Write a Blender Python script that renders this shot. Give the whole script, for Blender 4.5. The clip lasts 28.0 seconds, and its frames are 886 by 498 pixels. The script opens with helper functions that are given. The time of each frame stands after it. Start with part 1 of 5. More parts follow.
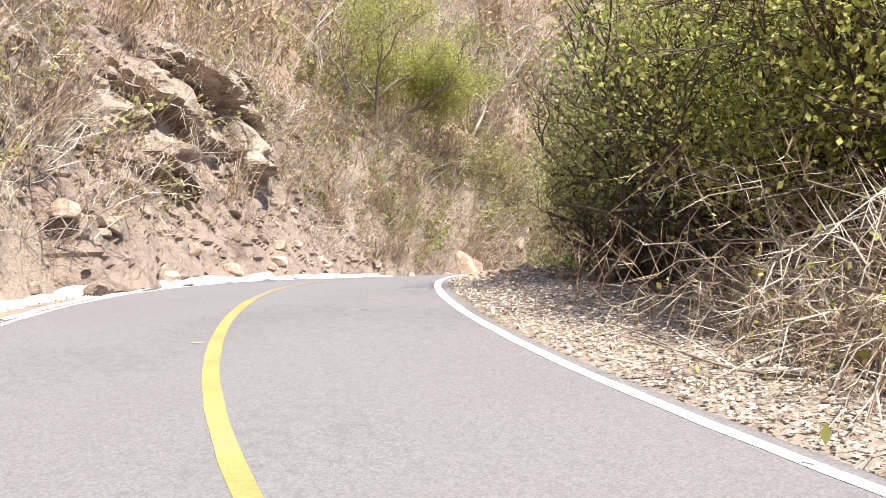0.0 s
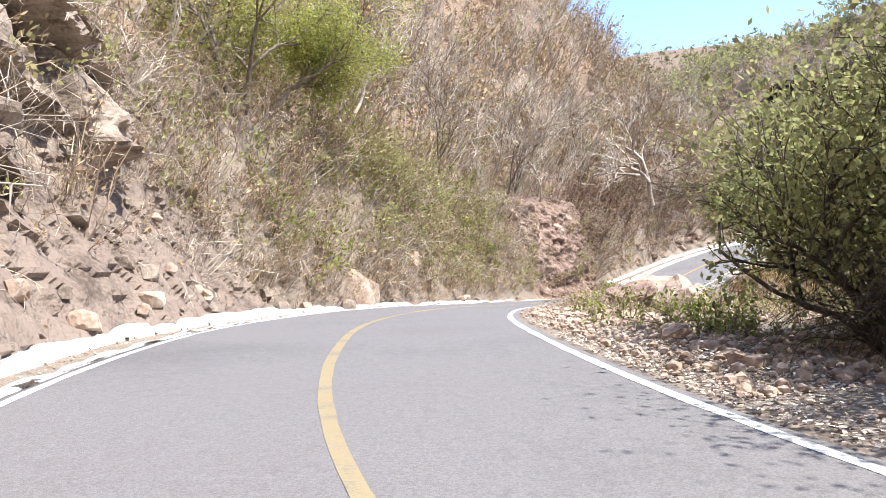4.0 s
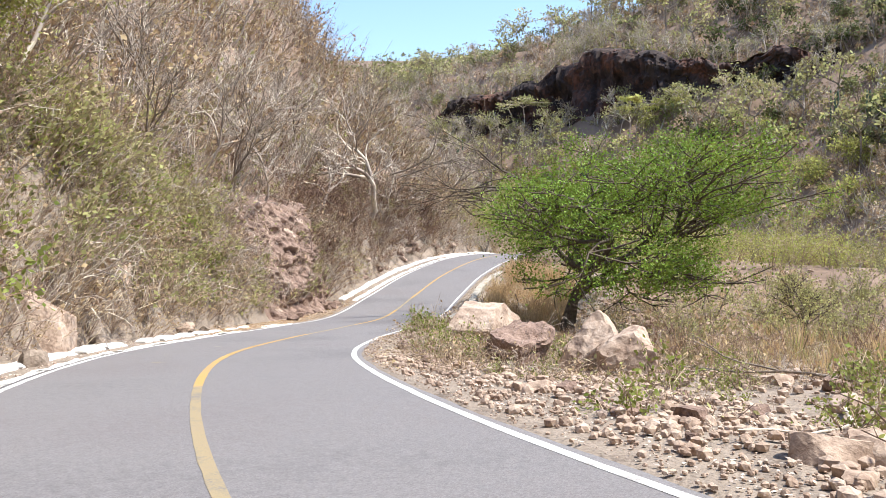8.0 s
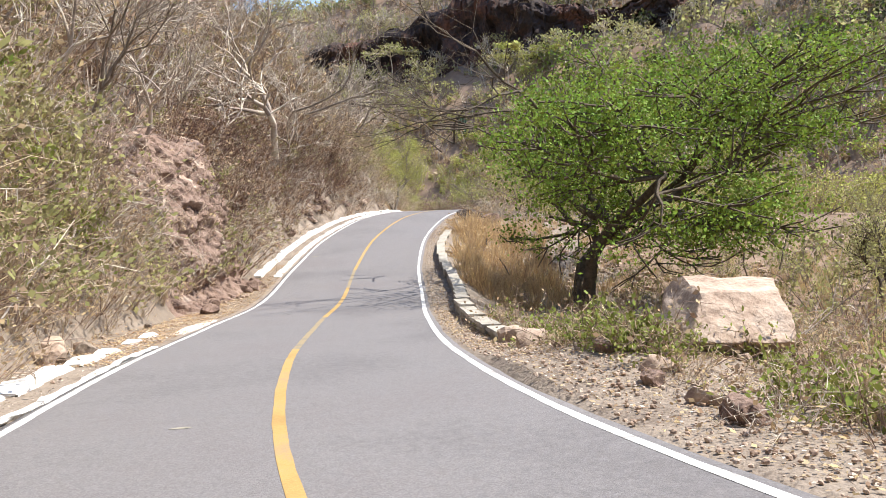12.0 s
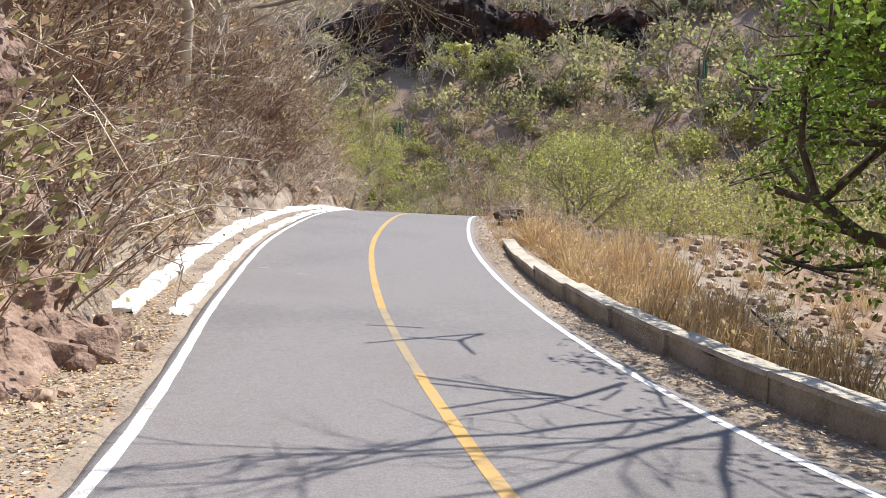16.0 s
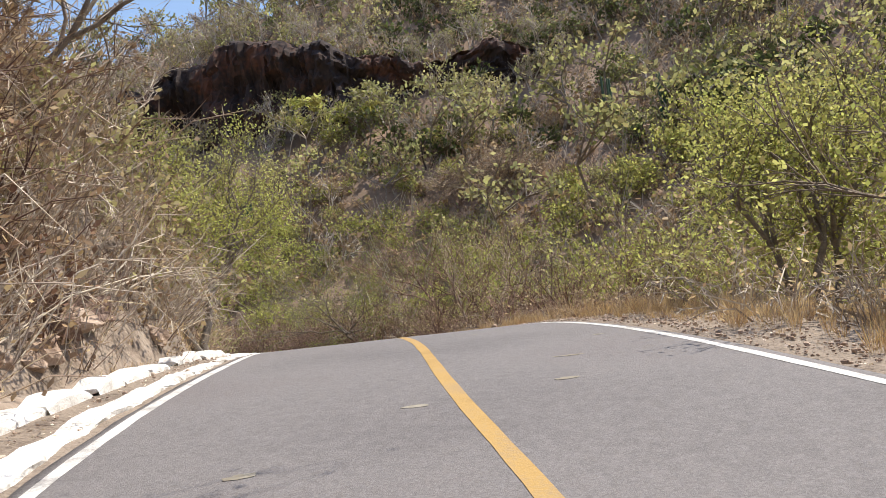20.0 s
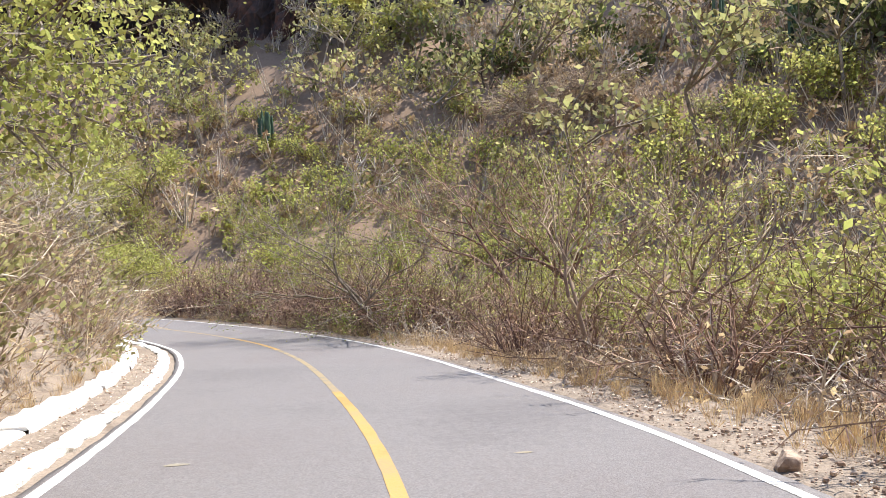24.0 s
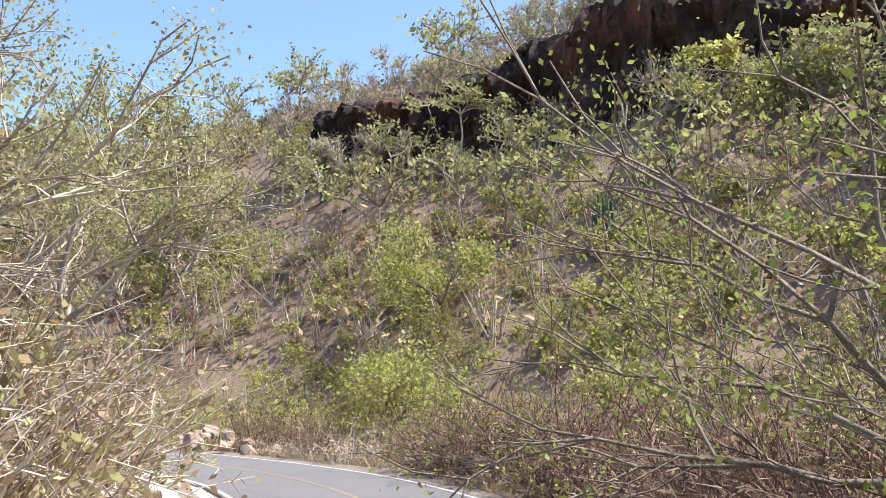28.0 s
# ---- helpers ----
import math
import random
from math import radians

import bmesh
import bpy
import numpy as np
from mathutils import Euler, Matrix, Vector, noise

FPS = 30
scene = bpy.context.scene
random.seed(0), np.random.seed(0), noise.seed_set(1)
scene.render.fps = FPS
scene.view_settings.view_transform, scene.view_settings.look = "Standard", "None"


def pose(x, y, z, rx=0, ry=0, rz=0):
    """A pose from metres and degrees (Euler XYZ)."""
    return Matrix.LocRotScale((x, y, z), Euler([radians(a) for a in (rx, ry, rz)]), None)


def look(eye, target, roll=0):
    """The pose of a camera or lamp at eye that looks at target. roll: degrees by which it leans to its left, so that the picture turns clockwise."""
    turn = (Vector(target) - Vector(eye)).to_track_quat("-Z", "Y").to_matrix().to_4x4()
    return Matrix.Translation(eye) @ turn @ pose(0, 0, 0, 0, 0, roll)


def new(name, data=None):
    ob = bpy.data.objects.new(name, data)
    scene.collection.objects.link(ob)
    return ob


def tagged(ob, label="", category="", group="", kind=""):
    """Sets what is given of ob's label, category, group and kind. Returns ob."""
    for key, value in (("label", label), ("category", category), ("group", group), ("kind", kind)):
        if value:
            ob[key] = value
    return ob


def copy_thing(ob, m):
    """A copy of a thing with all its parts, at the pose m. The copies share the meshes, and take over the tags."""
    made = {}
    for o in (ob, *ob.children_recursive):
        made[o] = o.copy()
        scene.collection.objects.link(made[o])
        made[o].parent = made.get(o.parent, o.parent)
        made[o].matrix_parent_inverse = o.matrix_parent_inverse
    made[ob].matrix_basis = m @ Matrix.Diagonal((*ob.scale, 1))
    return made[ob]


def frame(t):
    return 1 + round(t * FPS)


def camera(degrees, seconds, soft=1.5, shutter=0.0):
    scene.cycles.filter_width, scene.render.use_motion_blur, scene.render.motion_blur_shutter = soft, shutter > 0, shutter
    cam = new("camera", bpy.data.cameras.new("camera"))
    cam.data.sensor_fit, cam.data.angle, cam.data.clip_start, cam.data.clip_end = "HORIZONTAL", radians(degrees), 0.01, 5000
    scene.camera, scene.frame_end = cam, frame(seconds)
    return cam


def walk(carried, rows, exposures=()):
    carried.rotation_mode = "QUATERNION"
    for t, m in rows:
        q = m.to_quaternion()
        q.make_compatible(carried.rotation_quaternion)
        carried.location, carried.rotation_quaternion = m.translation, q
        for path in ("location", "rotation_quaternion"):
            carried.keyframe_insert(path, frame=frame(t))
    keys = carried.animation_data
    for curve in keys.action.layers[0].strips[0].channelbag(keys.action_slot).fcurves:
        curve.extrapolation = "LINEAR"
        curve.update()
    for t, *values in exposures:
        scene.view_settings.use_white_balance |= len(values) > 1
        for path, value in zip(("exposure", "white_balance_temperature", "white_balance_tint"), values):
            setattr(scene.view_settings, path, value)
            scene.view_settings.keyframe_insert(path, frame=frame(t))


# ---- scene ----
cam = camera(57.1, 28.0, soft=0.75)
PATH = [
    (0, (-0.000, 0.000, 1.700), (0.051, 10.000, 1.677), -2.34),
    (0.5, (-0.665, 1.050, 1.801), (-1.105, 11.040, 1.710), -0.40),
    (1, (-1.171, 2.230, 1.906), (-1.182, 12.222, 1.505), -3.47),
    (1.5, (-1.653, 3.440, 2.010), (-0.604, 13.373, 1.519), -3.88),
    (2, (-2.120, 4.595, 2.121), (-0.817, 14.508, 1.946), -1.98),
    (2.5, (-2.506, 5.737, 2.202), (-1.314, 15.648, 2.788), -1.38),
    (3, (-2.845, 6.902, 2.259), (-1.617, 16.809, 2.850), -5.47),
    (3.5, (-3.173, 7.988, 2.341), (-1.124, 17.773, 2.575), -4.31),
    (4, (-3.514, 9.005, 2.386), (-1.014, 18.687, 2.320), -1.72),
    (4.5, (-3.656, 10.148, 2.419), (-0.672, 19.693, 2.355), -3.57),
    (6.5, (-3.756, 15.475, 2.587), (0.627, 24.462, 2.402), -2.93),
    (7, (-3.526, 16.810, 2.614), (1.237, 25.603, 2.575), -4.10),
    (7.5, (-3.333, 18.119, 2.611), (2.442, 26.283, 2.643), 0.25),
    (8, (-3.273, 19.425, 2.620), (2.898, 27.294, 2.554), -0.28),
    (8.5, (-3.232, 20.891, 2.625), (2.973, 28.733, 2.507), -2.53),
    (9, (-2.602, 22.540, 2.563), (3.739, 30.265, 2.226), -5.42),
    (9.5, (-2.050, 24.213, 2.505), (5.459, 30.812, 2.253), 0.48),
    (10, (-1.891, 25.925, 2.493), (5.364, 32.801, 2.202), -1.84),
    (10.5, (-1.235, 27.720, 2.366), (5.939, 34.681, 2.097), -1.70),
    (11, (-0.511, 29.411, 2.288), (6.987, 36.017, 1.926), -0.49),
    (11.5, (0.147, 31.051, 2.177), (7.693, 37.599, 1.753), -0.86),
    (12, (1.032, 32.913, 2.070), (8.574, 39.458, 1.527), -2.08),
    (12.5, (2.093, 34.847, 1.927), (9.706, 41.307, 1.367), -1.98),
    (14.5, (7.791, 43.826, 1.227), (15.682, 49.967, 1.117), -1.83),
    (15, (9.687, 46.092, 1.043), (17.728, 52.033, 1.250), 1.09),
    (15.5, (11.919, 48.489, 0.808), (20.096, 54.239, 0.532), -3.79),
    (16, (14.462, 51.050, 0.634), (22.828, 56.525, 0.475), 2.93),
    (16.5, (17.089, 53.752, 0.522), (25.237, 59.526, 1.048), -0.66),
    (17, (19.643, 56.030, 0.435), (27.959, 61.558, 0.988), 0.87),
    (17.5, (22.155, 58.295, 0.557), (30.654, 63.497, 1.389), -1.15),
    (18, (24.783, 60.550, 0.838), (33.345, 65.558, 2.105), -1.64),
    (18.5, (27.252, 62.600, 1.104), (36.078, 67.140, 2.329), -2.45),
    (19, (29.662, 64.562, 1.442), (38.505, 69.043, 2.757), -4.79),
    (19.5, (32.130, 66.244, 1.803), (41.222, 70.307, 2.716), -2.19),
    (20, (34.294, 67.722, 2.087), (43.509, 71.530, 2.852), -6.08),
    (20.5, (36.167, 68.814, 2.420), (45.398, 72.629, 2.906), -5.58),
    (21, (37.925, 69.762, 2.644), (47.195, 73.502, 2.959), -4.76),
    (21.5, (39.883, 70.589, 2.909), (49.242, 74.046, 3.585), -2.96),
    (23.5, (46.561, 73.746, 3.347), (55.699, 77.787, 3.735), 0.79),
    (24, (48.724, 75.029, 3.308), (57.750, 79.336, 3.339), -1.42),
    (24.5, (50.945, 76.545, 3.228), (59.912, 80.947, 3.707), 1.01),
    (25, (53.246, 78.053, 3.110), (62.031, 82.776, 3.829), -2.25),
    (25.5, (55.759, 79.655, 2.932), (64.134, 85.038, 3.873), 0.31),
    (26, (57.788, 81.209, 2.747), (66.028, 86.768, 3.842), -0.76),
    (26.5, (59.830, 82.882, 2.668), (67.540, 89.039, 4.297), 0.66),
    (27, (61.975, 84.570, 2.511), (69.109, 91.378, 4.171), 0.39),
    (27.5, (64.165, 86.607, 2.385), (70.698, 93.945, 4.254), -2.03),
    (28, (66.406, 88.789, 2.282), (72.875, 96.190, 4.123), 1.50),
]
walk(cam, [(t, look(eye, target, roll)) for t, eye, target, roll in PATH],
     [(0, 1.33, 6500, 10), (2, 1.30, 6350, 10), (4, 1.22, 6150, 10), (7, 1.04, 6200, 10), (12, 0.97, 6450, 10), (15, 1.06, 6450, 10), (16, 0.90, 6400, 10), (17, 0.72, 6350, 10), (18, 0.50, 6350, 10), (19, 0.50, 6380, 10), (20, 0.55, 6750, 11), (21, 0.80, 6720, 11), (23.5, 0.86, 6500, 11), (24, 1.08, 6500, 11), (25, 1.04, 6450, 11), (28, 1.0, 6250, 10)])
# ---- light ----
SUN_EL, SUN_AZ = 60.0, 133.0          # degrees: height, and bearing clockwise from +y
world = bpy.data.worlds.new("sky")
scene.world = world
world.use_nodes = True
wn, wl = world.node_tree.nodes, world.node_tree.links
sky = wn.new("ShaderNodeTexSky")
sky.sky_type = "NISHITA"
sky.sun_disc = False
sky.sun_elevation, sky.sun_rotation = radians(SUN_EL), radians(SUN_AZ)
sky.air_density, sky.dust_density, sky.ozone_density = 1.0, 0.6, 1.6
wl.new(sky.outputs[0], wn["Background"].inputs[0])
wn["Background"].inputs[1].default_value = 0.15
sun_data = bpy.data.lights.new("sun", "SUN")
sun_data.energy, sun_data.angle, sun_data.color = 4.4, radians(0.55), (1.0, 0.95, 0.86)
sun = new("sun", sun_data)
se, sa = radians(SUN_EL), radians(SUN_AZ)
SUN_DIR = Vector((math.sin(sa) * math.cos(se), math.cos(sa) * math.cos(se), math.sin(se)))
sun.matrix_world = look(tuple(SUN_DIR * 200), (0, 0, 0))

# ---- materials ----
def material(name, base, rough=0.85, spread=None, scale=6.0, fine=60.0, bump=0.0, bump_scale=30.0, island=0.0, thin=0.0, spec=0.3):
    """A material whose colour runs between base and spread over two scales of noise, with a fine relief. island: how much loose pieces differ."""
    m = bpy.data.materials.new(name)
    m.use_nodes = True
    n, l = m.node_tree.nodes, m.node_tree.links
    b = n["Principled BSDF"]
    b.inputs["Roughness"].default_value = rough
    b.inputs["Specular IOR Level"].default_value = spec
    tc = n.new("ShaderNodeTexCoord")
    big, small = n.new("ShaderNodeTexNoise"), n.new("ShaderNodeTexNoise")
    for tex, sc, det in ((big, scale, 5), (small, fine, 4)):
        tex.inputs["Scale"].default_value, tex.inputs["Detail"].default_value = sc, det
        l.new(tc.outputs["Object"], tex.inputs["Vector"])
    add = n.new("ShaderNodeMath")
    add.operation = "MULTIPLY_ADD"
    add.inputs[1].default_value = 0.5
    l.new(small.outputs[0], add.inputs[0])
    l.new(big.outputs[0], add.inputs[2])
    ramp = n.new("ShaderNodeValToRGB")
    stops = [base] if spread is None else [base, *spread]
    ramp.color_ramp.elements[0].position, ramp.color_ramp.elements[0].color = 0.52, (*stops[0], 1)
    ramp.color_ramp.elements[1].position, ramp.color_ramp.elements[1].color = 0.98, (*stops[-1], 1)
    for i, c in enumerate(stops[1:-1]):
        e = ramp.color_ramp.elements.new(0.52 + 0.46 * (i + 1) / (len(stops) - 1))
        e.color = (*c, 1)
    l.new(add.outputs[0], ramp.inputs[0])
    col = ramp.outputs[0]
    if island:
        geo, hsv = n.new("ShaderNodeNewGeometry"), n.new("ShaderNodeHueSaturation")
        mr = n.new("ShaderNodeMapRange")
        mr.inputs["To Min"].default_value, mr.inputs["To Max"].default_value = 1 - island, 1 + island
        l.new(geo.outputs["Random Per Island"], mr.inputs["Value"])
        l.new(mr.outputs[0], hsv.inputs["Value"])
        l.new(col, hsv.inputs["Color"])
        mh = n.new("ShaderNodeMapRange")
        mh.inputs["To Min"].default_value, mh.inputs["To Max"].default_value = 0.5 - island * 0.05, 0.5 + island * 0.05
        l.new(geo.outputs["Random Per Island"], mh.inputs["Value"])
        l.new(mh.outputs[0], hsv.inputs["Hue"])
        col = hsv.outputs[0]
    l.new(col, b.inputs["Base Color"])
    if bump:
        bt, bn = n.new("ShaderNodeTexNoise"), n.new("ShaderNodeBump")
        bt.inputs["Scale"].default_value, bt.inputs["Detail"].default_value = bump_scale, 6
        l.new(tc.outputs["Object"], bt.inputs["Vector"])
        bn.inputs["Strength"].default_value, bn.inputs["Distance"].default_value = bump, 0.05
        l.new(bt.outputs[0], bn.inputs["Height"])
        l.new(bn.outputs[0], b.inputs["Normal"])
    if thin:
        tr, mix = n.new("ShaderNodeBsdfTranslucent"), n.new("ShaderNodeMixShader")
        mix.inputs[0].default_value = thin
        l.new(col, tr.inputs["Color"])
        l.new(b.outputs[0], mix.inputs[1])
        l.new(tr.outputs[0], mix.inputs[2])
        l.new(mix.outputs[0], n["Material Output"].inputs["Surface"])
    return m


def asphalt():
    """Worn grey asphalt: chips of stone in paler binder, with faint broad patches."""
    m = material("asphalt", (0.150, 0.139, 0.139), 0.8, [(0.192, 0.179, 0.177), (0.178, 0.160, 0.158)], 0.22, 9.0, 0.35, 160.0, spec=0.3)
    n, l = m.node_tree.nodes, m.node_tree.links
    b = n["Principled BSDF"]
    col = b.inputs["Base Color"].links[0].from_socket
    tc = n.new("ShaderNodeTexCoord")
    chips = n.new("ShaderNodeTexVoronoi")
    chips.inputs["Scale"].default_value = 75.0
    l.new(tc.outputs["Object"], chips.inputs["Vector"])
    tone, hsv = n.new("ShaderNodeMapRange"), n.new("ShaderNodeHueSaturation")
    tone.inputs["To Min"].default_value, tone.inputs["To Max"].default_value = 0.82, 1.18
    sep = n.new("ShaderNodeSeparateColor")
    l.new(chips.outputs["Color"], sep.inputs[0])
    l.new(sep.outputs[0], tone.inputs["Value"])
    l.new(tone.outputs[0], hsv.inputs["Value"])
    l.new(col, hsv.inputs["Color"])
    l.new(hsv.outputs[0], b.inputs["Base Color"])
    return m


ASPHALT = asphalt()
LITTER = material("leaf_litter_ground", (0.15, 0.115, 0.09), 0.95, [(0.29, 0.235, 0.185), (0.22, 0.175, 0.135)], 1.3, 22.0, 1.0, 14.0)
HILL = material("dry_hill_ground", (0.15, 0.102, 0.073), 0.95, [(0.25, 0.175, 0.125), (0.20, 0.142, 0.10)], 0.12, 1.8, 0.9, 3.0)
ROCK = material("tan_rock", (0.10, 0.078, 0.06), 0.9, [(0.28, 0.22, 0.17), (0.38, 0.315, 0.255)], 1.4, 13.0, 1.0, 9.0)
PINK_DIRT = material("pale_pink_scree", (0.115, 0.084, 0.066), 0.95, [(0.26, 0.20, 0.16), (0.205, 0.155, 0.122)], 0.8, 12.0, 1.0, 16.0)
PALE_ROCK = material("pale_pink_rock", (0.21, 0.14, 0.10), 0.9, [(0.42, 0.315, 0.24), (0.52, 0.415, 0.335)], 2.2, 14.0, 1.0, 7.0)
RED_ROCK = material("reddish_conglomerate", (0.08, 0.05, 0.04), 0.95, [(0.24, 0.162, 0.125), (0.33, 0.24, 0.19)], 2.2, 16.0, 1.0, 14.0)
# Brown rock whose whole colour is darkened for its shaded near face.
SHADED_ROCK = material("shaded_brown_rock", (0.035, 0.027, 0.022), 0.95, [(0.085, 0.064, 0.05), (0.12, 0.09, 0.07)], 1.8, 12.0, 1.0, 10.0)
# Red-brown rock, lowered to near black to carry the overhang's shade.
SHADED_CLIFF = material("shaded_red_cliff", (0.03, 0.024, 0.024), 0.95, [(0.055, 0.04, 0.036), (0.15, 0.07, 0.046)], 0.16, 1.5, 1.0, 2.0)
WHITE = material("worn_white_paint", (0.50, 0.47, 0.42), 0.75, [(0.76, 0.745, 0.71), (0.80, 0.79, 0.765)], 2.2, 30.0, 0.4, 40.0)
EDGE = material("worn_edge_paint", (0.33, 0.31, 0.29), 0.8, [(0.62, 0.605, 0.58), (0.68, 0.665, 0.64)], 2.5, 34.0, 0.4, 60.0)
WORN = material("flaking_white_paint", (0.24, 0.20, 0.155), 0.85, [(0.62, 0.59, 0.54), (0.80, 0.78, 0.74), (0.74, 0.72, 0.68)], 1.6, 14.0, 0.6, 30.0)
YELLOW = material("worn_yellow_paint", (0.34, 0.215, 0.075), 0.7, [(0.44, 0.28, 0.095), (0.34, 0.24, 0.13)], 1.2, 30.0, 0.2, 60.0)
WORN_YELLOW = material("rubbed_yellow_paint", (0.19, 0.17, 0.145), 0.75, [(0.30, 0.235, 0.135), (0.27, 0.215, 0.145)], 2.5, 40.0, 0.2, 60.0)
FADED = material("faded_paint", (0.30, 0.25, 0.17), 0.8, [(0.24, 0.215, 0.17), (0.36, 0.33, 0.27)], 3.0, 40.0)
CONCRETE = material("weathered_concrete", (0.20, 0.175, 0.145), 0.9, [(0.33, 0.30, 0.255), (0.42, 0.385, 0.335)], 2.0, 20.0, 0.6, 25.0)
COPING = material("pale_coping_mortar", (0.28, 0.25, 0.205), 0.9, [(0.40, 0.36, 0.30), (0.47, 0.43, 0.37)], 2.0, 18.0, 0.6, 25.0)
BARK = material("grey_bark", (0.13, 0.105, 0.08), 0.95, [(0.24, 0.195, 0.155), (0.3, 0.26, 0.21)], 5.0, 40.0, 0.6, 30.0)
# The mesquite's own dark bark; in thicket and far wood it stands for shade.
DARK_AND_SHADED_BARK = material("dark_and_shaded_bark", (0.06, 0.046, 0.034), 0.95, [(0.11, 0.085, 0.062), (0.15, 0.12, 0.09)], 5.0, 40.0, 0.6, 30.0)
STEM = material("dry_stems", (0.26, 0.185, 0.13), 0.9, [(0.41, 0.31, 0.225), (0.35, 0.28, 0.215)], 0.8, 9.0, island=0.5)
PALE_STEM = material("bleached_stems", (0.37, 0.315, 0.255), 0.9, [(0.49, 0.42, 0.345), (0.42, 0.375, 0.325)], 0.8, 9.0, island=0.4)
DRY_LEAF = material("dry_leaves", (0.33, 0.225, 0.125), 0.85, [(0.46, 0.335, 0.205), (0.40, 0.31, 0.21)], 1.0, 8.0, island=0.4, thin=0.3)
GREEN_LEAF = material("green_leaves", (0.16, 0.20, 0.042), 0.7, [(0.28, 0.31, 0.075), (0.36, 0.33, 0.11)], 0.5, 6.0, island=0.45, thin=0.45)
LIME_LEAF = material("yellow_green_leaves", (0.28, 0.30, 0.08), 0.7, [(0.43, 0.425, 0.125), (0.50, 0.45, 0.20)], 0.5, 6.0, island=0.4, thin=0.55)
FRESH_LEAF = material("fresh_green_leaves", (0.12, 0.185, 0.025), 0.7, [(0.20, 0.285, 0.042), (0.28, 0.35, 0.06)], 0.6, 6.0, island=0.5, thin=0.36)
OLIVE_LEAF = material("olive_leaves", (0.25, 0.255, 0.105), 0.8, [(0.38, 0.36, 0.155), (0.46, 0.39, 0.21)], 0.1, 3.0, island=0.45, thin=0.5)
# Red-brown stems, and rusty leaves below, both darkened to stand for shade.
SHADED_BROWN_STEM = material("shaded_brown_stems", (0.115, 0.068, 0.05), 0.9, [(0.22, 0.14, 0.105), (0.17, 0.12, 0.095)], 0.8, 9.0, island=0.5)
RUST_LEAF = material("rusty_dry_leaves", (0.20, 0.11, 0.065), 0.85, [(0.32, 0.20, 0.12), (0.28, 0.20, 0.14)], 1.2, 9.0, island=0.4, thin=0.2)
MID_LEAF = material("mid_green_leaves", (0.13, 0.15, 0.055), 0.8, [(0.21, 0.22, 0.09), (0.29, 0.265, 0.13)], 0.1, 3.0, island=0.45, thin=0.4)
RED_STEM = material("red_brown_stems", (0.19, 0.112, 0.08), 0.9, [(0.33, 0.21, 0.155), (0.28, 0.195, 0.15)], 0.8, 9.0, island=0.5)
ORANGE_LEAF = material("orange_dry_leaves", (0.34, 0.20, 0.10), 0.85, [(0.48, 0.33, 0.19), (0.50, 0.39, 0.27)], 1.2, 9.0, island=0.4, thin=0.15)
PALE_LEAF = material("pale_fallen_leaves", (0.44, 0.36, 0.30), 0.85, [(0.64, 0.55, 0.46), (0.53, 0.45, 0.38)], 1.2, 9.0, island=0.45, thin=0.1)
# Green leaves with the far hill's shade mixed into their colour.
SHADED_LEAF = material("shaded_green_leaves", (0.06, 0.08, 0.028), 0.75, [(0.11, 0.13, 0.045), (0.17, 0.165, 0.07)], 0.1, 3.0, island=0.45, thin=0.35)
STRAW = material("dry_straw", (0.52, 0.37, 0.20), 0.85, [(0.66, 0.50, 0.30), (0.6, 0.47, 0.31)], 1.0, 9.0, island=0.3, thin=0.5)
CACTUS = material("cactus_skin", (0.045, 0.085, 0.045), 0.6, [(0.07, 0.12, 0.07), (0.10, 0.14, 0.09)], 2.0, 20.0)

# ---- plan of the road ----
LANE = 2.846
CENTRE = [  # the road's middle line, x, y, z
    (40.78, -21.17, -2.1), (21.46, -16.3, -1.56), (7.86, -8, -0.7), (2.32, -1.98, -0.07), (-1.47, 5.26, 0.63),
    (-2.89, 13.3, 1.05), (-1.88, 21.42, 0.99), (0.52, 29.25, 0.61), (4.06, 36.64, 0.13), (8.99, 43.17, -0.41),
    (14.66, 49.09, -0.88), (20.61, 54.73, -1.16), (26.58, 60.35, -0.6), (32.94, 65.53, 0.38), (39.87, 69.9, 1.31),
    (47.09, 73.79, 1.66), (54.11, 78.02, 1.47), (60.66, 82.95, 1.01), (66.86, 88.31, 0.58), (72.43, 94.31, 0.2),
    (76.7, 101.3, 0), (78.98, 109.13, 0.04), (78.5, 117.28, 0.06), (75.67, 124.94, 0.07), (70.53, 131.29, 0.1),
    (63.62, 135.63, 0.13), (59.66, 136.91, 0.15),
]


def smooth_line(knots, n):
    """A smooth line through the knots, n pieces between each two."""
    k = np.array(knots, float)
    k = np.vstack([2 * k[0] - k[1], k, 2 * k[-1] - k[-2]])
    t = np.linspace(0, 1, n, endpoint=False)[:, None]
    out = []
    for i in range(1, len(k) - 2):
        a, b, c, d = k[i - 1 : i + 3]
        la, lb, lc = (np.linalg.norm((q - p)[:2]) for p, q in ((a, b), (b, c), (c, d)))
        m1 = ((c - b) / lb * la + (b - a) / la * lb) / (la + lb) * lb
        m2 = ((d - c) / lc * lb + (c - b) / lb * lc) / (lb + lc) * lb
        out.append((2 * t**3 - 3 * t**2 + 1) * b + (t**3 - 2 * t**2 + t) * m1 + (-2 * t**3 + 3 * t**2) * c + (t**3 - t**2) * m2)
    return np.vstack(out + [k[-2:-1]])


LINE = smooth_line(CENTRE, 24)
RUN = np.r_[0, np.cumsum(np.linalg.norm(np.diff(LINE[:, :2], axis=0), axis=1))]
TAN = np.gradient(LINE[:, :2], RUN, axis=0)
TAN /= np.linalg.norm(TAN, axis=1)[:, None]
END = RUN[-1]


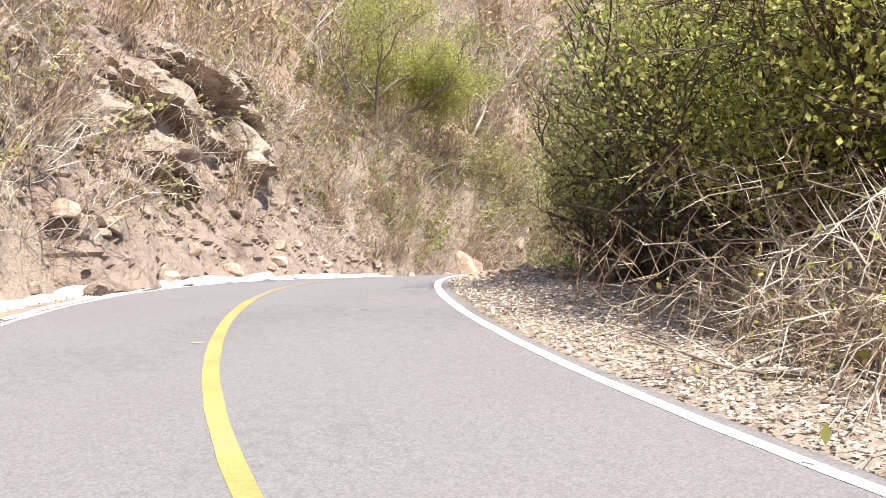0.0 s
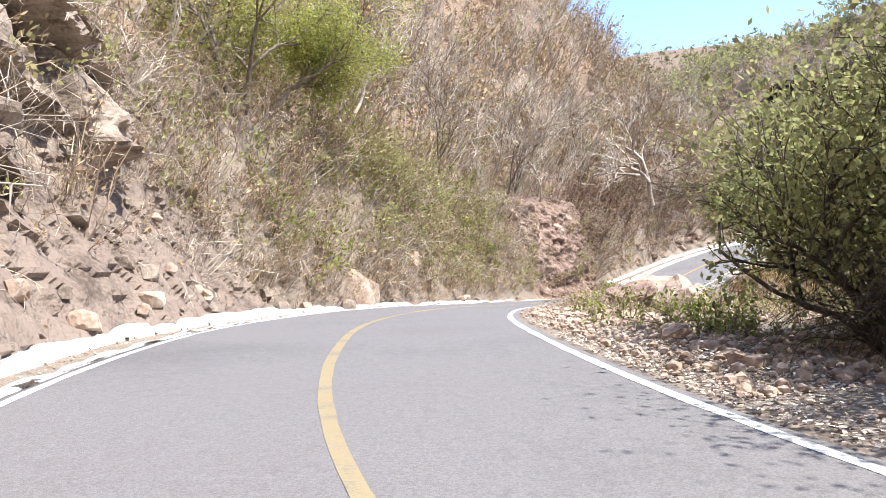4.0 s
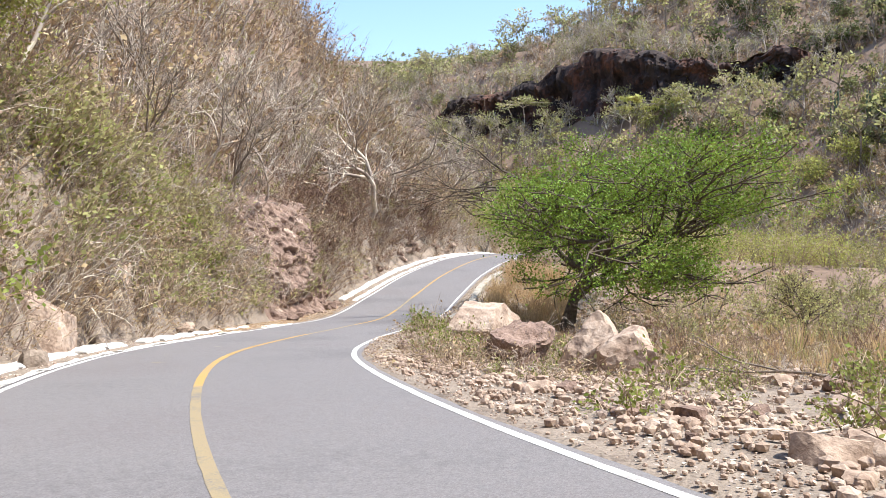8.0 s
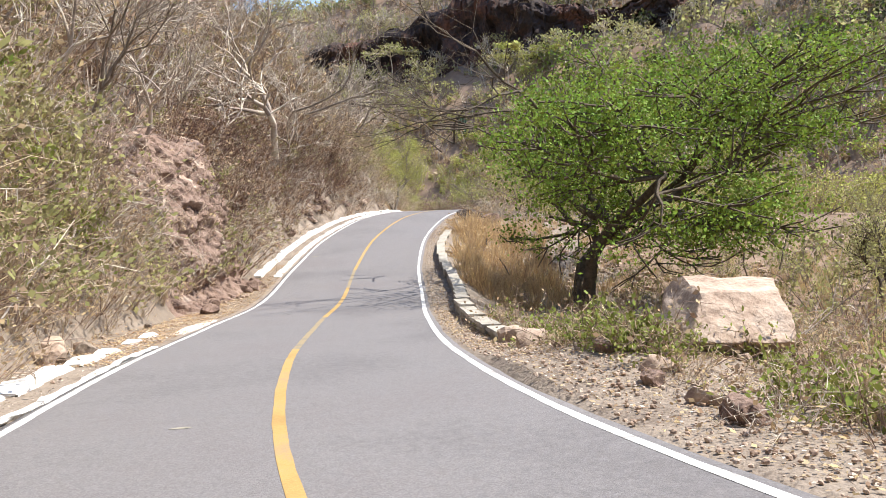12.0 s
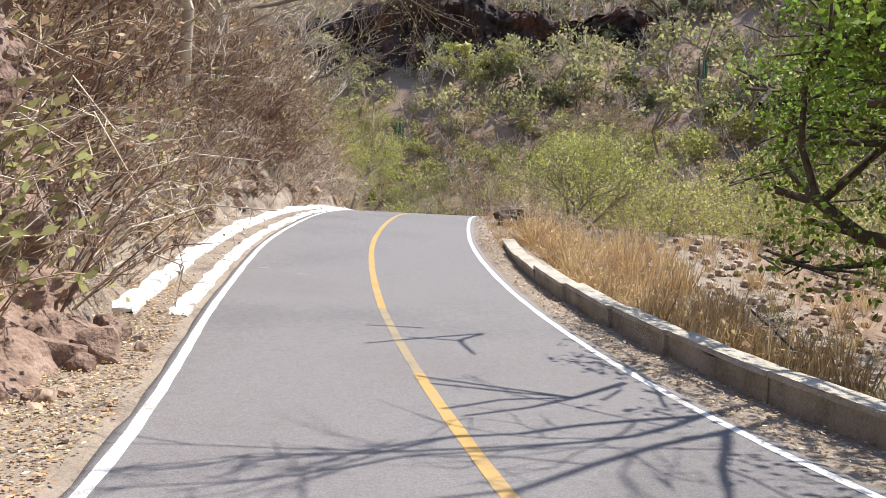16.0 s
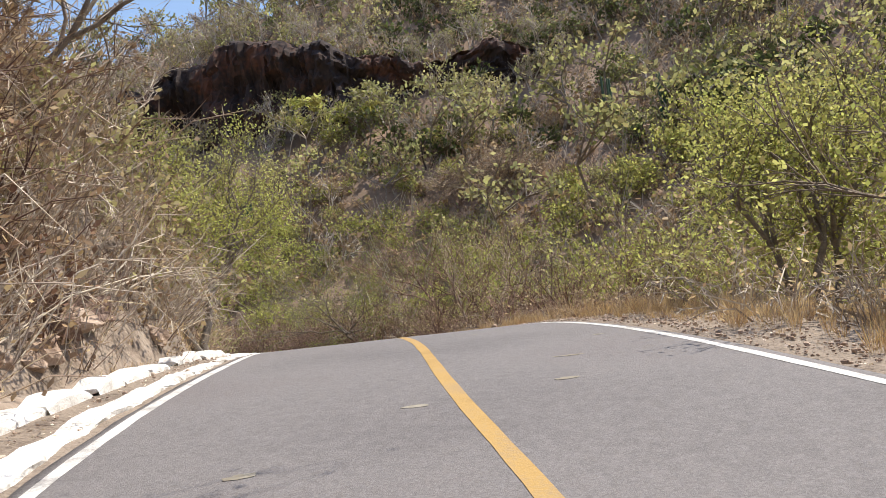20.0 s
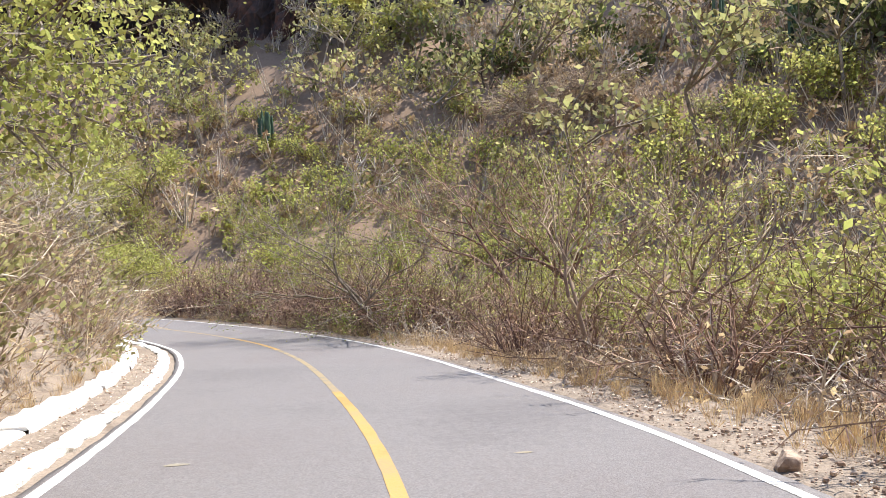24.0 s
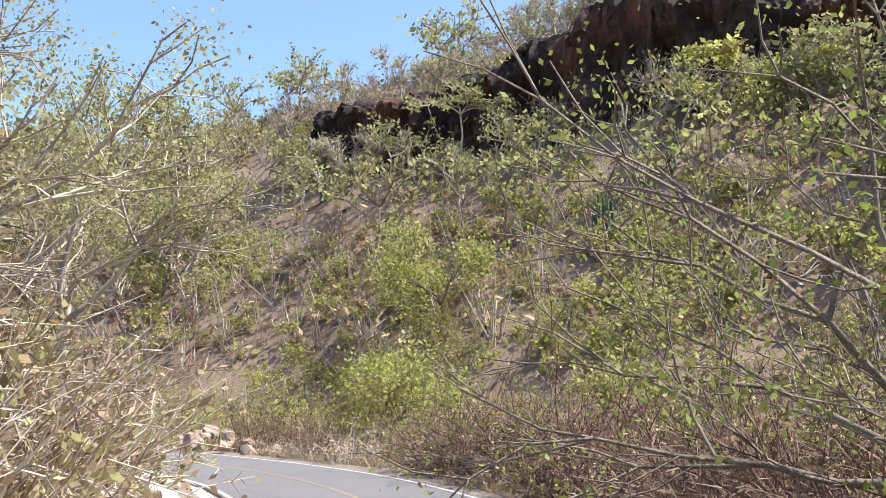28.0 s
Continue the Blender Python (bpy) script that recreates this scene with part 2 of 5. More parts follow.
def on_road(s, d):
    """x, y and the road's height at s metres along and d metres right of the middle line."""
    s, d = np.broadcast_arrays(np.asarray(s, float), np.asarray(d, float))
    x, y, z = (np.interp(s, RUN, LINE[:, i]) for i in range(3))
    tx, ty = (np.interp(s, RUN, TAN[:, i]) for i in range(2))
    return x + ty * d, y - tx * d, z


def to_road(x, y):
    """The way along, the offset to the right and the road's height for places in plan."""
    x, y = np.ravel(x), np.ravel(y)
    s, d, z = np.empty(len(x)), np.empty(len(x)), np.empty(len(x))
    for a in range(0, len(x), 20000):
        q = np.stack([x[a : a + 20000], y[a : a + 20000]], 1)
        far = ((q[:, None, :] - LINE[None, ::2, :2]) ** 2).sum(2)
        k = far.argmin(1) * 2
        off = q - LINE[k, :2]
        s[a : a + 20000] = RUN[k] + (off * TAN[k]).sum(1)
        d[a : a + 20000] = off[:, 0] * TAN[k, 1] - off[:, 1] * TAN[k, 0]
        z[a : a + 20000] = np.interp(s[a : a + 20000], RUN, LINE[:, 2])
    return s, d, z


LATTICE = np.random.default_rng(5).random((64, 64, 64)).astype(np.float32)


def grain(x, y, z=0.0, octaves=4, seed=0):
    """Soft noise from -1 to 1, vectorised."""
    x, y, z = np.broadcast_arrays(np.asarray(x, float), np.asarray(y, float), np.asarray(z, float))
    total, amp, norm = np.zeros(x.shape), 1.0, 0.0
    x, y, z = x + seed * 17.3, y + seed * 9.1, z + seed * 5.7
    for _ in range(octaves):
        i, j, k = (np.floor(v).astype(int) for v in (x, y, z))
        u, v, w = x - i, y - j, z - k
        u, v, w = (q * q * (3 - 2 * q) for q in (u, v, w))
        g = lambda a, b, c: LATTICE[(i + a) & 63, (j + b) & 63, (k + c) & 63]
        low = (g(0, 0, 0) * (1 - u) + g(1, 0, 0) * u) * (1 - v) + (g(0, 1, 0) * (1 - u) + g(1, 1, 0) * u) * v
        top = (g(0, 0, 1) * (1 - u) + g(1, 0, 1) * u) * (1 - v) + (g(0, 1, 1) * (1 - u) + g(1, 1, 1) * u) * v
        total += amp * (low * (1 - w) + top * w)
        norm += amp
        amp *= 0.5
        x, y, z = x * 2.03, y * 2.03, z * 2.03
    return 2 * total / norm - 1


def ease(v, a, b):
    t = np.clip((v - a) / (b - a), 0, 1)
    return t * t * (3 - 2 * t)


# ---- shape of the land ----
VALLEY = np.array([(50, -140), (84, 10), (94, 60), (99, 100), (93, 140), (72, 185), (40, 245), (-50, 320)], float)


def beyond(x, y):
    """How far a place lies up the other side of the valley, east of its foot."""
    best, side = np.full(x.shape, 1e9), np.zeros(x.shape)
    for a, b in zip(VALLEY[:-1], VALLEY[1:]):
        ab = b - a
        t = np.clip(((x - a[0]) * ab[0] + (y - a[1]) * ab[1]) / (ab @ ab), 0, 1)
        dx, dy = x - a[0] - t * ab[0], y - a[1] - t * ab[1]
        dist = np.hypot(dx, dy)
        s = np.sign(dx * ab[1] - dy * ab[0])
        side = np.where(dist < best, s, side)
        best = np.minimum(best, dist)
    return best * side


def face_foot(s):
    """Offset of the foot of the cut bank."""
    return -4.75 + 0.35 * np.sin(s * 0.23) + 0.25 * np.sin(s * 0.61 + 1)


def land(s, d, zr, x, y):
    """The height of the ground."""
    near = grain(x * 0.9, y * 0.9, 0, 4, 1)
    wide = grain(x * 0.07, y * 0.07, 0, 4, 2)
    # left: cut face, then a steep hillside
    u = np.maximum(0, face_foot(s) - d)
    face = np.interp(s, [40, 62, 78, 100, 112, 126, 146, 158, 172, 215], [5, 6.5, 6.5, 5, 4.5, 4, 3.6, 1.6, 1.0, 1.0])
    steep = np.interp(s, [40, 78, 100, 126, 148, 172], [2.6, 2.8, 2.2, 2.2, 1.9, 1.2])
    up = np.interp(s, [40, 90, 120, 135, 150, 165, 185, 215], [1.1, 1.15, 1.3, 1.25, 1.0, 0.45, 0.25, 0.22])
    width = face / steep
    left = np.where(u < width, steep * u, face + up * (u - width))
    left = np.where(left > 42, 42 + 0.3 * (left - 42), left)
    left = left + (u > 0.1) * (0.35 * near + 0.25 * grain(s * 0.5, d * 0.5, left * 0.8, 3, 3)) * np.clip(u, 0, 1) + wide * np.clip(u * 0.25, 0, 5)
    # right: verge, then down to the dry valley floor, then the other side
    v = np.maximum(0, d - 3.2)
    drop = np.interp(s, [60, 78, 92, 100, 122, 130, 140, 160, 200], [0.15, 0.2, 0.45, 1.3, 1.5, 0.8, 0.3, 0.5, 0.6])
    right = -drop * ease(v, 1.0, 3.6) - 0.9 * ease(v, 8, 30) + 0.10 * near * np.clip(v - 0.3, 0, 1) + 0.5 * wide * np.clip(v * 0.1, 0, 1)
    right = right + 0.5 * np.exp(-((x - 11.8) ** 2 + (y - 37.6) ** 2) / 5.0)
    h = zr + np.where(d < 0, left, right)
    # other side of the valley
    e = beyond(x, y)
    crest = np.interp(y, [-60, 20, 90, 130, 165, 180, 195, 210, 300], [92, 88, 78, 70, 59, 52, 43, 38, 34])
    e2 = np.maximum(0, e) + 2.0 * wide * np.clip(e * 0.1, 0, 1)
    rise = np.interp(y, [60, 100, 130], [0.74, 0.74, 0.86]) * e2
    rise = np.where(rise > crest, crest + 0.35 * (rise - crest), rise)
    far = -1.0 + rise + grain(x * 0.2, y * 0.2, 0, 4, 4) * np.clip(e * 0.12, 0, 1.6)
    mix = ease(e, -6, 4)
    return h * (1 - mix) + np.maximum(far, -2.5) * mix


def mesh_object(name, verts, faces, mats, index=None, smooth=True, parent=None):
    me = bpy.data.meshes.new(name)
    verts, faces = np.asarray(verts, np.float32), np.asarray(faces, np.int32)
    n, k = faces.shape
    me.vertices.add(len(verts))
    me.vertices.foreach_set("co", verts.ravel())
    me.loops.add(n * k)
    me.loops.foreach_set("vertex_index", faces.ravel())
    me.polygons.add(n)
    me.polygons.foreach_set("loop_start", np.arange(0, n * k, k, dtype=np.int32))
    if index is not None:
        me.polygons.foreach_set("material_index", np.asarray(index, np.int32))
    me.polygons.foreach_set("use_smooth", np.full(n, smooth))
    for m in mats if isinstance(mats, (list, tuple)) else [mats]:
        me.materials.append(m)
    me.update(calc_edges=True)
    ob = new(name, me)
    if parent:
        ob.parent = parent
    return ob


def grid_faces(rows, cols):
    i = np.arange(rows * cols).reshape(rows, cols)
    return np.stack([i[:-1, :-1], i[:-1, 1:], i[1:, 1:], i[1:, :-1]], -1).reshape(-1, 4)


def ground_at(x, y):
    x, y = np.atleast_1d(np.asarray(x, float)), np.atleast_1d(np.asarray(y, float))
    s, d, zr = to_road(x, y)
    return land(s, d, zr, x, y)


# strip of ground along the road, fine
SS = np.arange(0.5, END - 0.5, 0.45)
DD = np.r_[np.arange(-15, -5.6, 0.42), np.arange(-5.6, -3.0, 0.2), -3.0, 0.0, 3.0, np.arange(3.2, 6, 0.3), np.arange(6, 15.1, 0.6)]
gs, gd = np.meshgrid(SS, DD, indexing="ij")
gx, gy, gz = on_road(gs, gd)
gh = land(gs.ravel(), gd.ravel(), gz.ravel(), gx.ravel(), gy.ravel()).reshape(gs.shape)
gh = np.where(np.abs(gd) < 3.05, gz - 0.05, gh - 0.012)
# the cut bank's ledges
bank = np.clip((face_foot(gs) - gd) * 1.2, 0, 1) * (gd < 0)
rocky = np.maximum(np.exp(-(((gs - 71) / 7.5) ** 2)), np.maximum(np.exp(-(((gs - 110.5) / 4.0) ** 2)), 0.55 * np.exp(-(((gs - 133) / 9) ** 2))))
push = bank * (0.25 + 0.75 * rocky) * (1 - 0.75 * ((gs > 61) & (gs < 81))) * (1 - 0.75 * ((gs > 105) & (gs < 116))) * (0.9 * grain(gs * 0.45, gh * 1.1, gd * 0.4, 4, 6) + 0.35 * grain(gs * 1.6, gh * 2.6, gd, 3, 7))
tx = np.interp(gs, RUN, TAN[:, 0])
ty = np.interp(gs, RUN, TAN[:, 1])
gx, gy = gx + ty * push, gy - tx * push
ground = mesh_object("ground", np.stack([gx, gy, gh], -1).reshape(-1, 3), grid_faces(*gs.shape), [LITTER, ROCK, RED_ROCK, HILL], smooth=False)
fs, fd = (0.25 * (q[:-1, :-1] + q[1:, :-1] + q[:-1, 1:] + q[1:, 1:]).ravel() for q in (gs, gd))
fh = (0.25 * (gh - gz)[:-1, :-1] + 0.75 * (gh - gz)[1:, 1:]).ravel()
ragged = grain(fs * 0.7, fd * 0.7, fh * 0.7, 3, 8)
is_rock = (fd < -4.4) & (fh < 7.2 + ragged) & (fs > 65.5 + 2 * ragged) & (fs < 76 + 3 * ragged) | (fd < -4.4) & (fs > 124) & (fs < 144) & (fh < 1.3 + 1.5 * ragged)
is_red = (fd < -4.3) & (((fs > 106.5 + 2 * ragged) & (fs < 114.5 + 2 * ragged) & (fh < 4.5)))
ground.data.polygons.foreach_set("material_index", np.where(is_red, 2, np.where(is_rock, 1, np.where((fd < -7.5 + ragged) | (fd > 12.5 + 2 * ragged), 3, 0))).astype(np.int32))
tagged(ground, "dry stony ground with leaf litter, cut bank beside the road", "ground", kind="structure")

# wide land, sunk a little under the strip
wx = np.r_[np.arange(-900, -120, 60), np.arange(-120, 200, 2.0), np.arange(200, 420, 10), np.arange(420, 1500, 90)]
wy = np.r_[np.arange(-900, -80, 60), np.arange(-80, 230, 2.0), np.arange(230, 420, 10), np.arange(420, 1500, 90)]
lx, ly = np.meshgrid(wx, wy, indexing="ij")
ls, ld, lz = to_road(lx, ly)
lh = land(ls, ld, lz, lx.ravel(), ly.ravel())
lh = np.minimum(lh, 130) - 1.6 * (1 - ease(np.abs(ld), 12.2, 14.6)) - 0.6 * (np.abs(ld) < 11) * (ld < 0)
hillside = mesh_object("hillside", np.stack([lx.ravel(), ly.ravel(), lh], -1), grid_faces(*lx.shape), [HILL], smooth=True)
tagged(hillside, "dry brown wooded hillside across the valley", "hillside", kind="structure")


# ---- road ----
def strip(name, s, a, b, lift, mat, parent=None, smooth=True, wobble=0.0, seed=0):
    """A painted or paved band between two offsets, laid on the road."""
    s = np.asarray(s, float)
    wob = wobble * grain(s * 2.5, 0.5, 0, 3, 20 + seed) if wobble else 0
    wob2 = wobble * grain(s * 2.5, 7.5, 0, 3, 21 + seed) if wobble else 0
    xa, ya, za = on_road(s, a + wob)
    xb, yb, zb = on_road(s, b + wob2)
    v = np.stack([np.stack([xa, ya, za + lift], 1), np.stack([xb, yb, zb + lift], 1)], 1)
    return mesh_object(name, v.reshape(-1, 3), grid_faces(len(s), 2), mat, smooth=smooth, parent=parent)


RS = np.arange(0.5, END - 0.5, 0.5)
across = np.array([-2.98, -2.9, -1.5, 0, 1.5, 2.9, 3.01])
rs, rd = np.meshgrid(RS, across, indexing="ij")
rd = rd + (np.abs(rd) > 2.95) * 0.04 * grain(rs * 1.3, rd, 0, 3, 30)
rx, ry, rz = on_road(rs, rd)
top = np.stack([rx, ry, rz], -1).reshape(-1, 3)
road = mesh_object("road", top, grid_faces(*rs.shape), ASPHALT)
sol = road.modifiers.new("thick", "SOLIDIFY")
sol.thickness, sol.offset = 0.12, -1
tagged(road, "worn grey asphalt road with painted lines", "road", kind="structure")
for a, b, worn in ((0.5, 59.5, 0), (59.5, 79.2, 1), (79.2, 96.0, 0), (96.0, 103.5, 1), (103.5, 112.5, 0), (112.5, 117, 1), (117, 158, 0), (158, 170, 1), (170, 178, 0), (178, END - 0.5, 1)):
    tagged(strip("centre_line", np.arange(a, b + 0.01, (b - a) / max(2, round((b - a) / 0.4))), -0.065 if worn else -0.07, 0.065 if worn else 0.07, 0.004, WORN_YELLOW if worn else YELLOW, wobble=0.014), "rubbed pale yellow centre line on the asphalt" if worn else "solid worn yellow centre line on the asphalt", "road marking", kind="structure")
tagged(strip("edge_line", RS, LANE - 0.06, LANE + 0.06, 0.004, EDGE, wobble=0.022, seed=1), "white painted edge line on the asphalt", "road marking", kind="structure")
tagged(strip("edge_line", RS, -LANE - 0.06, -LANE + 0.06, 0.004, EDGE, wobble=0.022, seed=2), "white painted edge line on the asphalt", "road marking", kind="structure")

# ---- plants: building blocks ----
RNG = np.random.default_rng(11)


def prisms(a, b, ra, rb):
    """Three-sided tapered sticks from a to b."""
    a, b = np.asarray(a, float), np.asarray(b, float)
    ra, rb = np.broadcast_to(ra, len(a)), np.broadcast_to(rb, len(a))
    w = b - a
    w = w / (np.linalg.norm(w, axis=1)[:, None] + 1e-9)
    side = np.cross(w, np.where(np.abs(w[:, 2:3]) > 0.9, [[1.0, 0, 0]], [[0, 0, 1.0]]))
    side /= np.linalg.norm(side, axis=1)[:, None] + 1e-9
    other = np.cross(w, side)
    ring = [np.cos(k) * side + np.sin(k) * other for k in (0.0, 2.0944, 4.18879)]
    v = np.stack([a + r * ra[:, None] for r in ring] + [b + r * rb[:, None] for r in ring], 1)
    f = np.array([(0, 1, 4), (0, 4, 3), (1, 2, 5), (1, 5, 4), (2, 0, 3), (2, 3, 5)])
    return v.reshape(-1, 3), (f[None] + 6 * np.arange(len(a))[:, None, None]).reshape(-1, 3)


def spikes(a, b, ra, sides=3):
    """Twigs that run to a point."""
    a, b = np.asarray(a, float), np.asarray(b, float)
    w = b - a
    w = w / (np.linalg.norm(w, axis=1)[:, None] + 1e-9)
    side = np.cross(w, np.where(np.abs(w[:, 2:3]) > 0.9, [[1.0, 0, 0]], [[0, 0, 1.0]]))
    side /= np.linalg.norm(side, axis=1)[:, None] + 1e-9
    other = np.cross(w, side)
    v = np.stack([a + (np.cos(k) * side + np.sin(k) * other) * ra for k in (0.0, 2.0944, 4.18879)] + [b], 1)
    f = np.array([(0, 1, 3), (1, 2, 3), (2, 0, 3)])[:sides]
    return v.reshape(-1, 3), (f[None] + 4 * np.arange(len(a))[:, None, None]).reshape(-1, 3)


def leaves(at, size, rng, droop=0.0, long=1.7):
    """Small pointed leaves about the given places."""
    n = len(at)
    d = rng.normal(size=(n, 3))
    d[:, 2] -= droop
    d /= np.linalg.norm(d, axis=1)[:, None]
    e = np.cross(d, rng.normal(size=(n, 3)))
    e /= np.linalg.norm(e, axis=1)[:, None] + 1e-9
    s = (size * rng.uniform(0.6, 1.35, n))[:, None]
    mid, half = at + d * s * long * 0.5, e * s * 0.5
    v = np.stack([at, mid + half, at + d * s * long, mid - half], 1)
    f = np.array([(0, 1, 2), (0, 2, 3)])
    return v.reshape(-1, 3), (f[None] + 4 * np.arange(n)[:, None, None]).reshape(-1, 3)


def merge(*pieces):
    """Meshes in one: each piece is vertices, faces and the number of its material."""
    vs, fs, ms, n = [], [], [], 0
    for v, f, m in pieces:
        vs.append(v), fs.append(f + n), ms.append(np.full(len(f), m))
        n += len(v)
    return np.concatenate(vs), np.concatenate(fs), np.concatenate(ms)


def bush(rng, stems=18, height=2.0, spread=0.9, twigs=5, thick=0.014, leaf=0, leaf_size=0.06, arch=0.4, bits=3, wild=0.3, sides=1):
    """A shrub of bent stems with side twigs and, on the twigs, leaves."""
    a0, b0, r0, r1, tips = [], [], [], [], []
    for _ in range(stems):
        ang, out = rng.uniform(0, 6.283), rng.uniform(0.1, 1.0)
        p = np.array([np.cos(ang) * out * spread * 0.25, np.sin(ang) * out * spread * 0.25, -0.1])
        h = height * rng.uniform(0.55, 1.1)
        w = np.array([np.cos(ang) * out * spread / height, np.sin(ang) * out * spread / height, 1.0])
        for k in range(bits):
            w = w + rng.normal(size=3) * wild
            w[2] -= arch * k / bits
            w = w / np.linalg.norm(w)
            q = p + w * h / bits
            t0, t1 = thick * (1 - 0.75 * k / bits), thick * (1 - 0.75 * (k + 1) / bits)
            a0.append(p), b0.append(q), r0.append(t0), r1.append(t1)
            for _ in range(twigs if k else twigs // 2):
                o = p + (q - p) * rng.random()
                g = w * 0.5 + rng.normal(size=3) * 0.75
                g = g / np.linalg.norm(g) * rng.uniform(0.15, 0.5) * height * 0.35
                tips.append((o, o + g))
            p = q
    parts = [(*prisms(a0, b0, np.array(r0), np.array(r1)), 0)]
    if tips:
        parts.append((*spikes([t[0] for t in tips], [t[1] for t in tips], thick * (0.42 if sides > 1 else 0.6), sides), 0))
    if leaf:
        t = np.array(tips)
        k = rng.integers(0, len(t), leaf)
        at = t[k, 0] + (t[k, 1] - t[k, 0]) * rng.uniform(0.2, 1.1, leaf)[:, None] + rng.normal(size=(leaf, 3)) * 0.05
        parts.append((*leaves(at, leaf_size, rng), 1))
    return merge(*parts)


def grow(rng, height, trunk, levels, spread, forks=3, lean=(0, 0), flat=0.0, trunks=1, wild=0.22, first=0.3):
    """The limbs of a tree: segments with their radii, and the tips."""
    segs, tips = [], []

    def branch(p, w, length, r, level):
        n = 3 if level < 2 else 2
        for k in range(n):
            w2 = w + rng.normal(size=3) * wild
            w2[2] += 0.04
            w2 /= np.linalg.norm(w2)
            q = p + w2 * length / n
            segs.append((p, q, r * (1 - 0.3 * k / n), r * (1 - 0.3 * (k + 1) / n), level))
            p, w = q, w2
            if level and level < levels and k < n - 1 and rng.random() < 0.6:
                side = w + rng.normal(size=3) * 0.8
                branch(p, side / np.linalg.norm(side), length * 0.55, r * 0.45, level + 1)
        if level >= levels:
            tips.append((p - w * length * 0.5, p))
            return
        for k in range(forks):
            a = rng.uniform(0, 6.283)
            g = np.array([np.cos(a), np.sin(a), 0]) * spread
            w3 = w + g + rng.normal(size=3) * 0.15
            w3[2] *= 1 - flat
            w3 /= np.linalg.norm(w3)
            branch(p, w3, length * rng.uniform(0.62, 0.9), r * 0.62, level + 1)

    for k in range(trunks):
        a = rng.uniform(0, 6.283)
        w = np.array([lean[0] + (trunks > 1) * 0.35 * np.cos(a), lean[1] + (trunks > 1) * 0.35 * np.sin(a), 1.0])
        branch(np.array([0.12 * np.cos(a) * (trunks > 1), 0.12 * np.sin(a) * (trunks > 1), -0.15]), w / np.linalg.norm(w), height * first, trunk, 0)
    return segs, tips


def limbs(segs, low, high):
    some = [s for s in segs if low <= s[4] <= high]
    return prisms([s[0] for s in some], [s[1] for s in some], np.array([s[2] for s in some]), np.array([s[3] for s in some]))


def round_limbs(segs, low, high, sides=7):
    """Thicker limbs with round sections."""
    vs, fs, n = [], [], 0
    for p, q, r0, r1, level in segs:
        if not low <= level <= high:
            continue
        w = (q - p) / (np.linalg.norm(q - p) + 1e-9)
        s = np.cross(w, (1.0, 0, 0) if abs(w[2]) > 0.8 else (0, 0, 1.0))
        s /= np.linalg.norm(s)
        o = np.cross(w, s)
        a = np.arange(sides) * 2 * np.pi / sides
        ring = np.cos(a)[:, None] * s + np.sin(a)[:, None] * o
        vs += [p - w * r0 * 0.3 + ring * r0, q + w * r1 * 0.3 + ring * r1]
        i = np.arange(sides)
        j = (i + 1) % sides
        fs += [np.stack([i, j, j + sides], 1) + n, np.stack([i, j + sides, i + sides], 1) + n]
        n += 2 * sides
    return np.concatenate(vs), np.concatenate(fs)


def spray(tips, count, radius, rng, flat=1.0):
    """Places for leaves about the tips of a tree."""
    t = np.array(tips)
    k = rng.integers(0, len(t), count)
    return t[k, 0] + (t[k, 1] - t[k, 0]) * rng.uniform(0, 1.2, count)[:, None] + rng.normal(size=(count, 3)) * radius * np.array([1, 1, flat])


def scatter(name, kinds, which, place, turn, size, mats, label, category, tilt=None, stretch=None, seed=0):
    """One mesh of many plants: kinds are meshes, which says the kind at each place."""
    vs, fs, ms, n = [], [], [], 0
    place, turn, size = np.asarray(place, float), np.asarray(turn, float), np.asarray(size, float)
    for k, (v, f, m) in enumerate(kinds):
        i = np.where(which == k)[0]
        if not len(i):
            continue
        c, s = np.cos(turn[i]), np.sin(turn[i])
        x = v[None, :, 0] * c[:, None] - v[None, :, 1] * s[:, None]
        y = v[None, :, 0] * s[:, None] + v[None, :, 1] * c[:, None]
        z = np.broadcast_to(v[None, :, 2], x.shape)
        q = np.stack([x, y, z], -1) * size[i][:, None, None]
        if stretch is not None:
            q = q * np.stack([np.ones(len(i)), np.ones(len(i)), stretch[i]], 1)[:, None, :]
        if tilt is not None:
            q[..., :2] += q[..., 2:3] * tilt[i][:, None, :]
        q = q + place[i][:, None, :]
        vs.append(q.reshape(-1, 3))
        fs.append((f[None] + len(v) * np.arange(len(i))[:, None, None]).reshape(-1, 3) + n)
        ms.append(np.tile(m, len(i)))
        n += len(i) * len(v)
    ob = mesh_object(name, np.concatenate(vs), np.concatenate(fs), mats, np.concatenate(ms), smooth=False)
    return tagged(ob, label, category, kind="stuff")


def thing(name, x, y, label, category, group="", z=None, sink=0.05, turn=0.0):
    """An empty at the ground that carries the parts of a thing."""
    ob = new(name)
    ob.empty_display_size = 0.2
    ob.matrix_world = pose(x, y, (float(ground_at(x, y)[0]) if z is None else z) - sink, 0, 0, turn)
    return tagged(ob, label, category, group)


def part(name, mesh, mat, parent, label="", smooth=True):
    v, f = mesh[:2]
    ob = mesh_object(name, v, f, mat, mesh[2] if len(mesh) > 2 else None, smooth, parent)
    return tagged(ob, label) if label else ob


